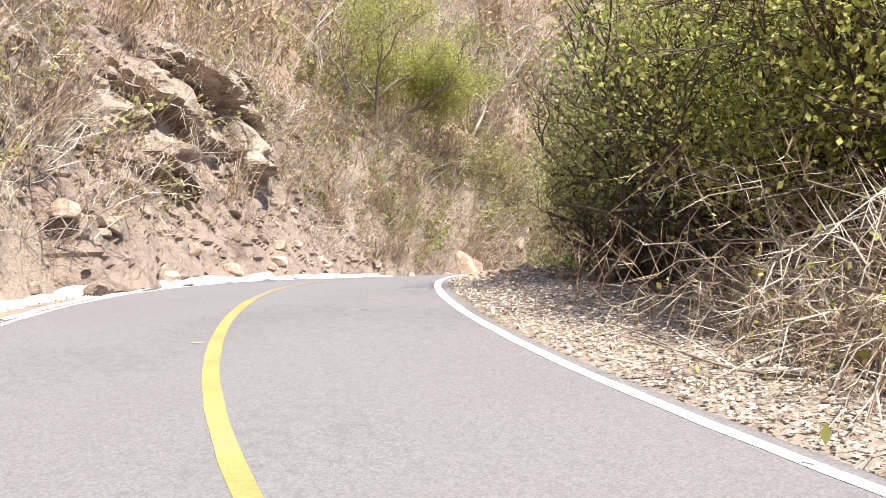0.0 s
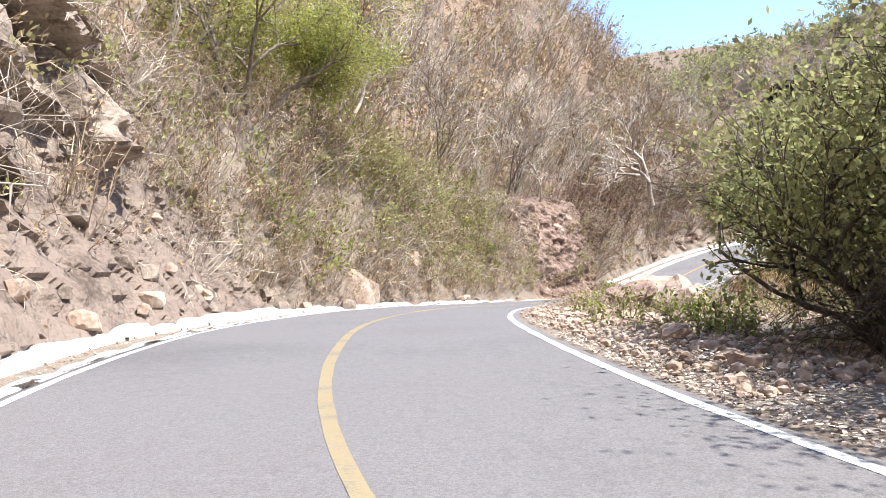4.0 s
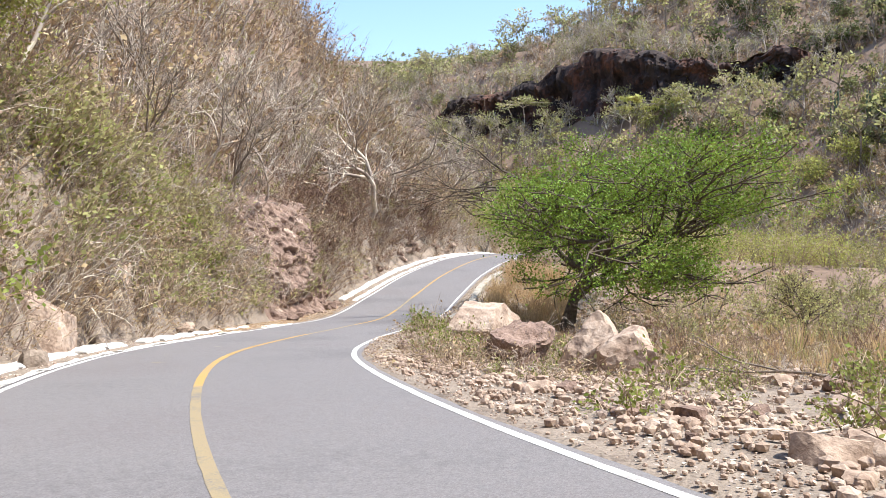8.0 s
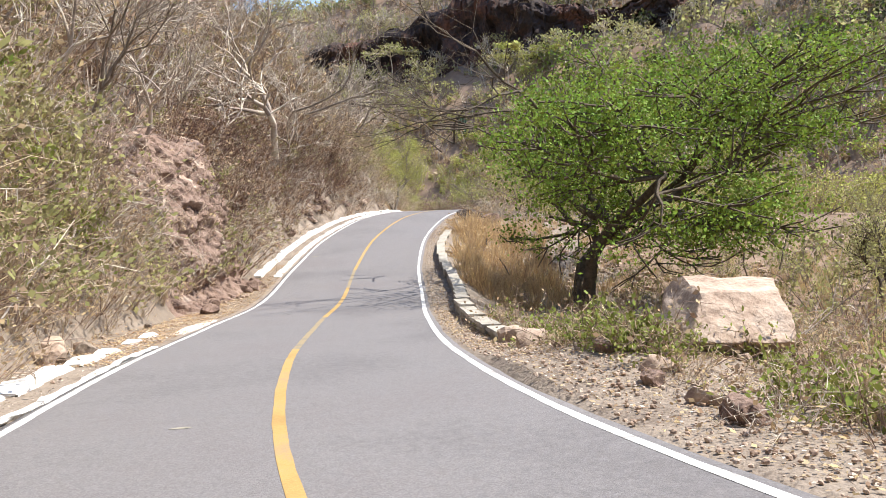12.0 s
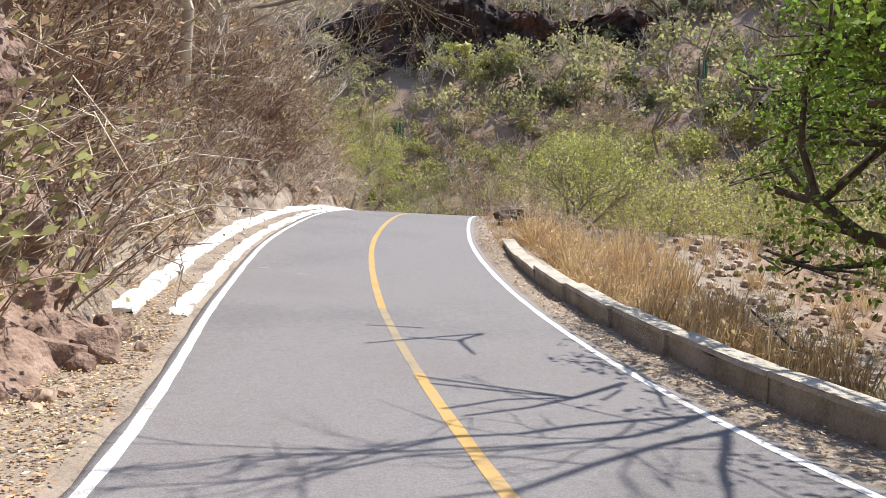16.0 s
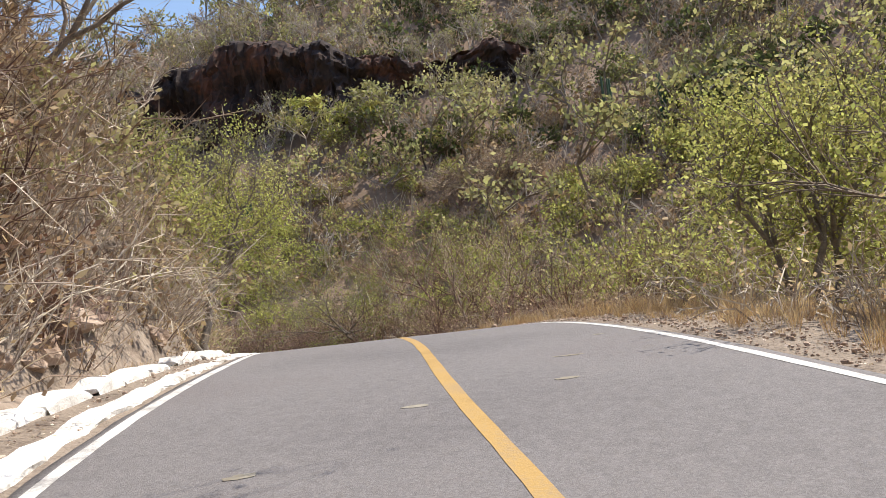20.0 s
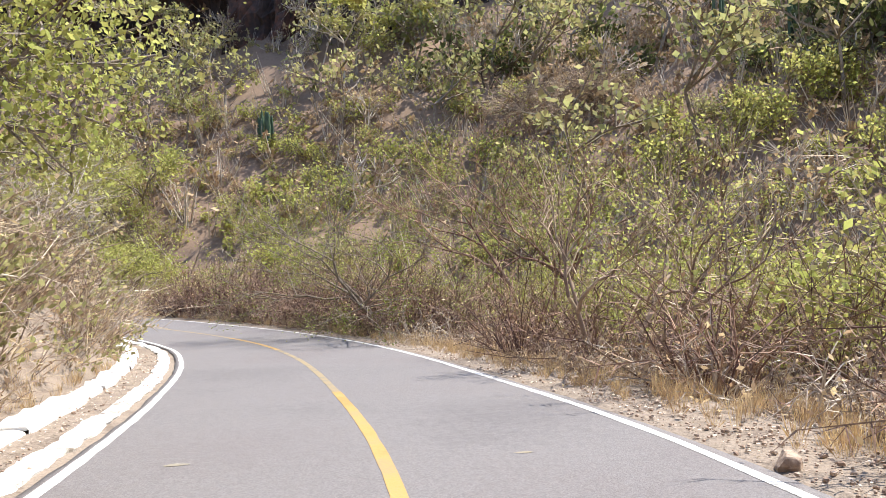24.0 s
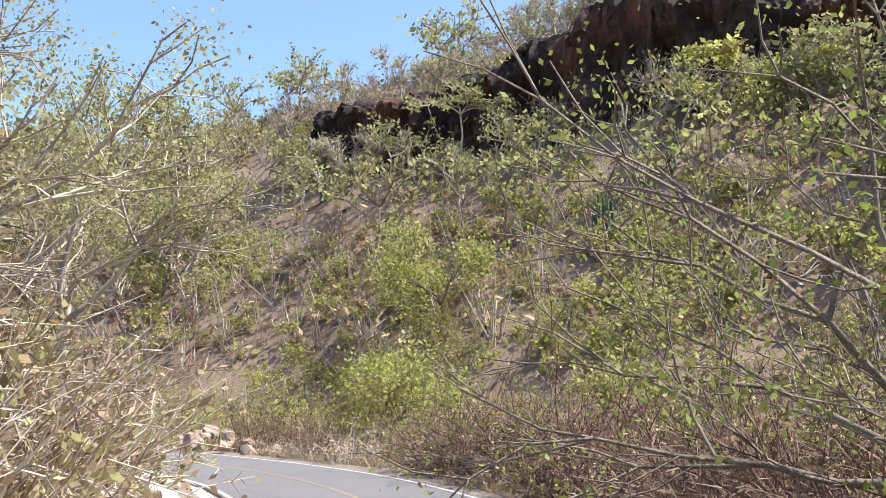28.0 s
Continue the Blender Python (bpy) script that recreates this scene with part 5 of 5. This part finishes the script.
bare_models = [tree(0, 0, h, 0.09, DRY_LEAF, 120, 0.06, "leafless grey tree rising from the brush on the bank", "tree", 500 + n, 4, 0.5, 3, 1 + n % 2, 0.0, (0.12, 0.0), PALE_STEM if n % 2 else BARK, 0.25, 0.32, name="bare_tree", group="bare trees on the bank") for n, h in enumerate((5.5, 6.5, 7.5, 6.0))]
rng_b = np.random.default_rng(51)
spots = [(float(s), float(d)) for s, d in zip(np.r_[rng_b.uniform(136, 160, 16), rng_b.uniform(106, 136, 16)], rng_b.uniform(-13, -6.6, 32))] + [(float(s), float(d)) for s, d in zip(rng_b.uniform(56, 190, 90), rng_b.uniform(-20, -6.6, 90)) if not (64 < s < 78 and d > -9)]
for k, (s, d) in enumerate(spots):
    x, y, zr = (float(q) for q in on_road(s, d))
    z = float(land(np.array([s]), np.array([d]), np.array([zr]), np.array([x]), np.array([y]))[0])
    model = bare_models[k % 4]
    if k >= 4:
        model = copy_thing(model, pose(x, y, z - 0.1, 0, 0, 0))
    model.matrix_world = pose(x, y, z - 0.1, 0, 0, rng_b.uniform(0, 360)) @ Matrix.Scale(rng_b.uniform(0.7, 1.15), 4)


def shrub_kind(seed, mats, stems, height, spread, twigs, leaf, leaf_size, name, label, arch=0.4, thick=0.014, bits=3, wild=0.3):
    """A shrub of two parts, kept as the model for its copies."""
    rng = np.random.default_rng(seed)
    v, f, m = bush(rng, stems, height, spread, twigs, thick, leaf, leaf_size, arch, bits, wild)
    cut = f[m == 0].max() + 1
    ob = new(name)
    tagged(ob, label, "shrub", "shrubs beside the road")
    tagged(part("brushwood", (v[:cut], f[m == 0]), mats[0], ob, smooth=False), kind="stuff")
    if leaf:
        tagged(part("foliage", (v[cut:], f[m == 1] - cut), mats[1], ob, smooth=False), kind="stuff")
    return ob


def strew(kinds, n, s_range, d_range, sizes, seed):
    """Copies of the shrubs along a stretch of the roadside; each model takes the first of its places."""
    rng = np.random.default_rng(seed)
    used = set()
    for k in range(n):
        s, d = rng.uniform(*s_range), d_range[0] + (d_range[1] - d_range[0]) * rng.random() ** 1.3
        x, y, zr = (float(q) for q in on_road(s, d))
        z = float(land(np.array([s]), np.array([d]), np.array([zr]), np.array([x]), np.array([y]))[0])
        kind = int(rng.integers(0, len(kinds)))
        size = rng.uniform(*sizes)
        ob = kinds[kind]
        if kind in used:
            ob = copy_thing(ob, pose(x, y, z - 0.05, 0, 0, rng.uniform(0, 360)))
        used.add(kind)
        ob.matrix_world = pose(x, y, z - 0.05, rng.uniform(-8, 8), rng.uniform(-8, 8), rng.uniform(0, 360)) @ Matrix.Diagonal((size, size, size * rng.uniform(0.85, 1.2), 1))


lime_shrubs = [shrub_kind(40 + k, (STEM, LIME_LEAF), 13, 2.4, 1.3, 7, 820, 0.045, "green_shrub", "yellow-green shrub with reddish stems on the verge") for k in range(3)]
# The first two kinds have stems darkened in place of shade.
dry_shrubs = [shrub_kind(50 + k, (SHADED_BROWN_STEM if k < 2 else RED_STEM, ORANGE_LEAF), 24, 2.2, 1.3, 8, 90, 0.035, "dry_shrub", "leafless red-brown shrub on the verge", 0.6) for k in range(3)]
pale_shrubs = [shrub_kind(60 + k, (PALE_STEM, STRAW), 16, 1.5, 1.2, 7, 60, 0.05, "bleached_shrub", "bleached dry shrub beside the road", 0.7) for k in range(2)]
olive_shrubs = [shrub_kind(70 + k, (BARK, OLIVE_LEAF), 12, 2.6, 1.5, 7, 760, 0.055, "olive_shrub", "olive-green shrub on the valley floor") for k in range(2)]
weeds = [shrub_kind(80 + k, (STEM, GREEN_LEAF), 12, 0.8, 0.9, 6, 300, 0.04, "weed_clump", "low grey-green weeds at the road's edge", 0.8) for k in range(2)]
straws = [shrub_kind(90 + k, (STRAW, STRAW), 40, 1.1, 0.8, 3, 60, 0.05, "straw_clump", "clump of dry straw behind the wall", 0.6) for k in range(2)]
strew(lime_shrubs, 190, (134, 214), (8.0, 28), (1.0, 2.1), 1)
strew(dry_shrubs, 190, (150, 204), (4.5, 12), (0.6, 1.6), 2)
strew(pale_shrubs, 110, (134, 200), (4.4, 12), (0.6, 1.5), 3)
strew(olive_shrubs, 70, (86, 200), (10, 36), (0.8, 1.6), 4)
strew(weeds, 90, (66, 99), (4.3, 11.0), (0.4, 1.2), 5)
low_twigs = [shrub_kind(180 + k, (PALE_STEM if k == 1 else STEM, DRY_LEAF), 22, 0.8, 0.9, 7, 70, 0.035, "low_dry_shrub", "low tangle of dry twigs among stones", 0.8, 0.006) for k in range(3)]
strew(low_twigs, 110, (78, 106), (4.2, 13.0), (0.6, 1.5), 8)
strew(low_twigs, 70, (82, 101), (4.2, 7.5), (0.7, 1.6), 12)
strew(weeds, 50, (82, 101), (4.4, 8.0), (0.5, 1.2), 13)
strew(low_twigs, 70, (146, 202), (3.9, 6.0), (0.7, 1.6), 14)
strew(dry_shrubs, 95, (172, 192), (4.5, 8.0), (1.2, 1.8), 15)
strew(lime_shrubs, 26, (158, 178), (8.5, 13.5), (1.0, 1.5), 16)
strew(pale_shrubs, 60, (70, 112), (8.5, 24), (0.5, 1.1), 10)
strew(dry_shrubs, 40, (80, 112), (8.5, 22), (0.4, 0.8), 11)
strew(low_twigs, 40, (62, 80), (7.2, 13.0), (0.5, 1.3), 9)


def undergrowth(name, n, s_range, d_range, sizes, mats, label):
    """Low brush between the single shrubs."""
    kinds = [bush(RNG, 14, 0.8, 0.9, 6, 0.008, 40, 0.04, 0.8), bush(RNG, 12, 0.7, 1.0, 6, 0.008, 55, 0.04, 1.0)]
    s, d, p = sow(RNG, n, s_range, d_range)
    k = len(s)
    return scatter(name, kinds, RNG.integers(0, 2, k), p, RNG.uniform(0, 6.283, k), RNG.uniform(*sizes, k), mats, label, "brush")


undergrowth("rubble_undergrowth", 320, (77, 108), (4.6, 15), (0.5, 1.3), [STEM, DRY_LEAF], "low dry brush among the stones of the verge")
undergrowth("verge_undergrowth", 300, (144, 202), (4.0, 9), (0.7, 1.6), [STEM, DRY_LEAF], "low dry brush along the verge")
undergrowth("green_undergrowth", 150, (66, 108), (5.0, 16), (0.5, 1.2), [STEM, OLIVE_LEAF], "low grey-green weeds among the stones")


def blades(rng, n, height, spread):
    """A tuft of grass: thin pointed blades that lean outwards."""
    a, out = rng.uniform(0, 6.283, n), rng.uniform(0.1, 1.0, n)
    base = np.stack([np.cos(a) * out * 0.25 * spread, np.sin(a) * out * 0.25 * spread, np.full(n, -0.03)], 1)
    tip = base + np.stack([np.cos(a) * out * spread * 0.6, np.sin(a) * out * spread * 0.6, np.ones(n)], 1) * (height * rng.uniform(0.5, 1.1, n))[:, None] + rng.normal(size=(n, 3)) * 0.06
    mid = base * 0.5 + tip * 0.5 + np.array([0, 0, 0.08 * height])
    b = a + 1.57 + rng.normal(size=n) * 0.6
    side = np.stack([np.cos(b), np.sin(b), np.zeros(n)], 1) * 0.0055
    v = np.stack([base, mid + side, tip, mid - side], 1)
    f = np.array([(0, 1, 2), (0, 2, 3)])
    return v.reshape(-1, 3), (f[None] + 4 * np.arange(n)[:, None, None]).reshape(-1, 3), np.zeros(2 * n, int)


grass_kinds = [blades(RNG, 34, 0.7, 0.6), blades(RNG, 30, 0.5, 0.8), blades(RNG, 22, 0.95, 0.5)]


def meadow(name, n, s_range, d_range, mats, label, sizes):
    s, d, p = sow(RNG, n, s_range, d_range)
    k = len(s)
    return scatter(name, grass_kinds, RNG.integers(0, 3, k), p, RNG.uniform(0, 6.283, k), RNG.uniform(*sizes, k), mats, label, "grass")


meadow("dry_grass", 1300, (66, 134), (8.6, 25), [STRAW], "tufts of dry straw on the valley floor", (0.5, 1.0))
meadow("verge_grass", 500, (128, 200), (3.9, 6.5), [STRAW], "brown dry stalks along the verge", (0.3, 0.6))
meadow("green_grass", 700, (66, 130), (8.4, 25), [OLIVE_LEAF], "greenish weeds on the valley floor", (0.45, 0.9))
meadow("tall_straw", 210, (113, 131), (4.7, 9.5), [STRAW], "stand of tall golden straw behind the wall", (1.0, 1.7))
meadow("valley_grass", 800, (62, 132), (20, 46), [OLIVE_LEAF], "yellow-green grass across the valley floor", (0.8, 1.5))
meadow("bank_foot_grass", 500, (140, 192), (-7.5, -4.4), [STRAW], "dry grass below the bank", (0.25, 0.55))
meadow("roadside_grass", 900, (126, 192), (3.5, 5.6), [STRAW], "short dry grass at the road's edge", (0.2, 0.5))
strew(straws, 46, (113, 131), (4.8, 8.5), (0.7, 1.5), 6)


# ---- dark green thicket beside the first bend ----
def clear_of_road(p, x, y):
    """True for places of the thicket that do not lean out too far over the road."""
    p = np.asarray(p)
    s, d, z = to_road(p[:, 0] + x, p[:, 1] + y)
    ragged = 1.5 * grain(p[:, 0] * 0.55 + x, p[:, 1] * 0.55 + y, p[:, 2] * 0.55, 3, 72)
    return d > np.interp(s, [45, 50.5, 53, 60, 66], [6.3, 5.9, 4.9, 4.8, 5.4]) + ragged - 0.34 * np.maximum(0, p[:, 2] - 2.2) * (s > 54)


def thicket(x, y, height, seed, leaf_count, mat, label, low, s):
    rng = np.random.default_rng(seed)
    segs, tips = grow(rng, height, 0.06, 4, 0.55, 3, (0, 0), 0.0, 4, 0.25, 0.3)
    fit = height / max(t[1][2] for t in tips)
    segs = [(a * fit, b * fit, r0, r1, k) for a, b, r0, r1, k in segs]
    segs = [q for q, ok in zip(segs, clear_of_road([q[1] for q in segs], x, y)) if ok or q[4] < 2]
    high = [(a * fit, b * fit) for a, b in tips if b[2] * fit > low * height]
    ob = thing("thicket", x, y, label, "shrub", "thicket at the first bend")
    # Dark stems put the thicket's inner shade into the colour.
    tagged(part("brushwood", limbs(segs, 0, 4), DARK_AND_SHADED_BARK, ob), kind="stuff")
    at = spray(high, leaf_count, 0.38, rng)
    at = at[clear_of_road(at, x, y)]
    tagged(part("foliage", leaves(at, 0.054, rng), mat, ob, smooth=False), kind="stuff")
    v, f, m = bush(rng, 80, 2.8, 1.5, 9, 0.009, 140, 0.045, 1.2)
    cut = f[m == 0].max() + 1
    # From 55 m on the vines are coloured dark for the shade inside.
    tagged(part("vine_tangle", (v[:cut], f[m == 0]), STEM if s < 55 else DARK_AND_SHADED_BARK, ob, "tangled dry vines"), kind="stuff")


for k, (s, d, h) in enumerate(((51.0, 7.6, 5.2), (53.5, 7.0, 5.6), (56.0, 7.0, 6.0), (58.5, 7.2, 5.8), (60.6, 6.8, 5.4), (62.6, 6.4, 5.0), (64.6, 6.6, 4.6), (66.6, 7.3, 3.6), (57.0, 9.6, 6.6), (60.5, 10.2, 6.0), (53.0, 9.8, 6.2), (49.5, 10.5, 6.4), (55.0, 12.5, 7.0), (60.0, 13.0, 6.6), (62.4, 9.4, 5.2), (65.0, 9.9, 4.6), (67.0, 9.6, 3.4))):
    x, y, zr = (float(q) for q in on_road(s, d))
    # Up to 57 m a brighter leaf colour stands for sun on the leaves.
    thicket(x, y, h, 800 + k, 9500 if k < 11 else 6500, OLIVE_LEAF if s > 60 else GREEN_LEAF if s > 57 else LIME_LEAF, "tall dense thicket, green above and dry vines below", 0.3 if d < 8 else 0.05, s)
strew([shrub_kind(95 + k, (PALE_STEM if k else STEM, DRY_LEAF), 44, 1.7, 1.4, 4, 120, 0.035, "dry_vine_heap", "heap of dry tangled vines at the thicket's foot", 1.3, 0.008, 7, 0.5) for k in range(2)], 34, (45, 55.5), (4.9, 6.8), (0.6, 1.25), 7)
strew([shrub_kind(195 + k, (PALE_STEM if k else STEM, LIME_LEAF), 56, 2.7, 1.7, 4, 260, 0.035, "dry_vine_heap", "tall sunlit mound of dry vines with a few leaves", 1.2, 0.008, 7, 0.5) for k in range(2)], 22, (46, 55), (5.6, 7.4), (1.0, 1.5), 17)
sticks = tagged(new("dead_stick"), "thin orange dead stick standing at the thicket's edge", "stick", "dead sticks")
sx, sy, sz = (float(q) for q in on_road(56.5, 4.5))
sticks.matrix_world = pose(sx, sy, float(ground_at(sx, sy)[0]), 0, 0, 0)
segs_st, tips_st = grow(np.random.default_rng(6), 1.3, 0.011, 2, 0.55, 3, (-0.2, 0.1), 0.0, 1, 0.12, 0.4)
part("stem", round_limbs(segs_st, 0, 2, 5), ORANGE_LEAF, sticks)
for k, (s, d) in enumerate(((57.3, 4.4), (55.6, 4.8), (59.0, 4.7))):
    sx, sy, sz = (float(q) for q in on_road(s, d))
    copy_thing(sticks, pose(sx, sy, float(ground_at(sx, sy)[0]), 6 * k, -5 * k, 100 * k + 40))


def fallen_branch(s, d, length, thick, turn, seed, mat, label):
    """A dead branch lying on the ground, with a few broken side twigs."""
    rng = np.random.default_rng(seed)
    segs, tips = grow(rng, length * 1.6, thick, 2, 0.45, 2, (0, 0), 0.0, 1, 0.14, 0.5)
    flat = lambda p: np.array([p[2], p[0], abs(p[1]) * 0.5 + 0.03])
    x, y, z = (float(q) for q in on_road(s, d))
    segs = [(flat(a), flat(b), r0, r1, k) for a, b, r0, r1, k in segs]
    ob = thing("fallen_branch", x, y, label, "branch", "fallen branches", sink=0, turn=turn)
    part("limb", round_limbs(segs, 0, 0, 6), mat, ob)
    tagged(part("twig_spray", round_limbs(segs, 1, 2, 5), mat, ob), kind="stuff")


for k, (s, d, n, r, turn) in enumerate(((50.6, 4.7, 1.8, 0.035, 130), (51.2, 4.9, 1.5, 0.025, 150), (52.5, 4.4, 1.0, 0.02, 60), (72.0, 8.2, 2.2, 0.04, 10), (73.5, 7.0, 1.6, 0.03, 200), (75.5, 8.8, 1.4, 0.03, 100), (87.5, 5.6, 1.2, 0.02, 30), (90.5, 6.4, 1.6, 0.025, 340), (168, 5.4, 1.6, 0.03, 70), (174, 5.6, 1.4, 0.03, 130))):
    fallen_branch(s, d, n, r, turn, 60 + k, BARK if k % 2 else PALE_STEM, "dead grey branch lying on the verge")

# ---- cacti on the far slope ----
def cactus(x, y, arms, height, seed, label):
    rng = np.random.default_rng(seed)
    ob = thing("organ_cactus", x, y, label, "cactus", "cacti on the far slope")
    for _ in range(arms):
        a, r = rng.uniform(0, 6.283), rng.uniform(0.1, 0.9)
        h, w = height * rng.uniform(0.6, 1.0), rng.uniform(0.11, 0.15)
        t = np.linspace(0, 6.283, 17)[:-1]
        rr = w * (1 + 0.18 * np.cos(t * 8))
        z = np.array([-0.2, 0.3, h * 0.5, h * 0.93, h])
        sc = np.array([0.8, 1.0, 1.05, 0.85, 0.15])
        v = np.stack([np.stack([r * np.cos(a) + rr * np.cos(t) * k, r * np.sin(a) + rr * np.sin(t) * k, np.full(16, q)], 1) for q, k in zip(z, sc)]).reshape(-1, 3)
        idx = np.arange(80).reshape(5, 16)
        nxt = np.roll(idx, -1, axis=1)
        f = np.stack([idx[:-1], nxt[:-1], nxt[1:], idx[1:]], -1).reshape(-1, 4)
        part("column", (v, f), CACTUS, ob)


cactus(113.5, 124.8, 11, 3.6, 1, "cluster of tall green organ cactus columns")
cactus(113.4, 161.8, 7, 3.8, 2, "cluster of tall green organ cactus columns")
cactus(126.2, 77.6, 4, 6.0, 3, "tall dark cactus columns among trees")
cactus(128.0, 84.0, 4, 5.0, 4, "tall dark cactus columns among trees")

# ---- litter, gravel and grass on the verges ----
rng_l = np.random.default_rng(77)


def verge(n, s_range, bands):
    s = rng_l.uniform(*s_range, n)
    b = rng_l.integers(0, len(bands), n)
    lo, hi = np.array(bands)[b].T
    d = lo + (hi - lo) * rng_l.random(n)
    x, y, zr = on_road(s, d)
    return np.stack([x, y, land(s, d, zr, x, y)], 1)


def litter(name, n, s_range, bands, size, mat, label):
    at = verge(n, s_range, bands)
    at[:, 2] += 0.012
    v, f = leaves(at, size, rng_l)
    v[:, 2] = np.repeat(at[:, 2], 4) + np.abs(v[:, 2] - np.repeat(at[:, 2], 4)) * 0.35
    tagged(mesh_object(name, v, f, mat, smooth=False), label, "leaf litter", kind="stuff")


litter("leaf_litter", 16000, (44, 172), [(3.12, 4.2), (3.2, 6.5), (-4.7, -3.15), (-4.6, -3.3)], 0.034, PALE_LEAF, "fallen dry leaves strewn along the verge")
litter("pale_leaf_litter", 14000, (44, 68), [(3.05, 4.4), (3.1, 5.6)], 0.036, PALE_LEAF, "pale fallen leaves covering the verge below the thicket")
litter("orange_leaf_litter", 18000, (95, 119), [(-6.2, -3.1), (-4.6, -3.15)], 0.036, ORANGE_LEAF, "orange-tan fallen leaves covering the ground below the bank")
litter("wall_leaf_litter", 4000, (94, 128), [(3.1, 3.85)], 0.036, DRY_LEAF, "fallen leaves between the road and the low wall")
litter("rubble_leaf_litter", 9000, (80, 104), [(3.1, 6.0), (3.3, 9.0)], 0.04, DRY_LEAF, "fallen leaves and chips among the stones of the verge")
litter("foot_leaf_litter", 6000, (58, 96), [(-5.2, -3.9)], 0.036, PALE_LEAF, "fallen leaves at the foot of the bank")
pebbles = []
for k in range(4):
    v, f = stone_mesh(np.random.default_rng(60 + k), (2, 1.7, 1.2), 5, 0.1, 1)
    pebbles.append((v, f, np.zeros(len(f), int)))


def gravel(name, at, sizes, power, mat, label):
    n = len(at)
    scatter(name, pebbles, rng_l.integers(0, 4, n), at, rng_l.uniform(0, 6.283, n), sizes[0] + (sizes[1] - sizes[0]) * rng_l.random(n) ** power, [mat], label, "gravel")


gravel("gravel", np.vstack([verge(7000, (44, 172), [(3.05, 4.0), (3.2, 6.0), (-4.7, -3.2)]), verge(7000, (62, 104), [(3.1, 5.5), (3.4, 9)])]), (0.009, 0.036), 3, PALE_ROCK, "loose pale gravel along the road's edge")
gravel("verge_gravel", verge(3200, (126, 156), [(3.05, 4.2), (3.2, 6.0)]), (0.007, 0.03), 3, PALE_ROCK, "grey gravel on the verge at the crest")
gravel("rubble", verge(5000, (62, 84), [(3.3, 6.5), (3.8, 10)]), (0.012, 0.085), 3, PALE_ROCK, "broken pinkish rubble spread over the verge")
gravel("riverbed_stones", verge(4000, (84, 136), [(7.5, 28), (9, 20)]), (0.03, 0.2), 3, PALE_ROCK, "pale stones covering the dry riverbed")
gravel("bank_rubble", verge(1500, (62, 82), [(-6.2, -4.2)]), (0.02, 0.12), 3, ROCK, "broken rubble on the slope of the cut bank")
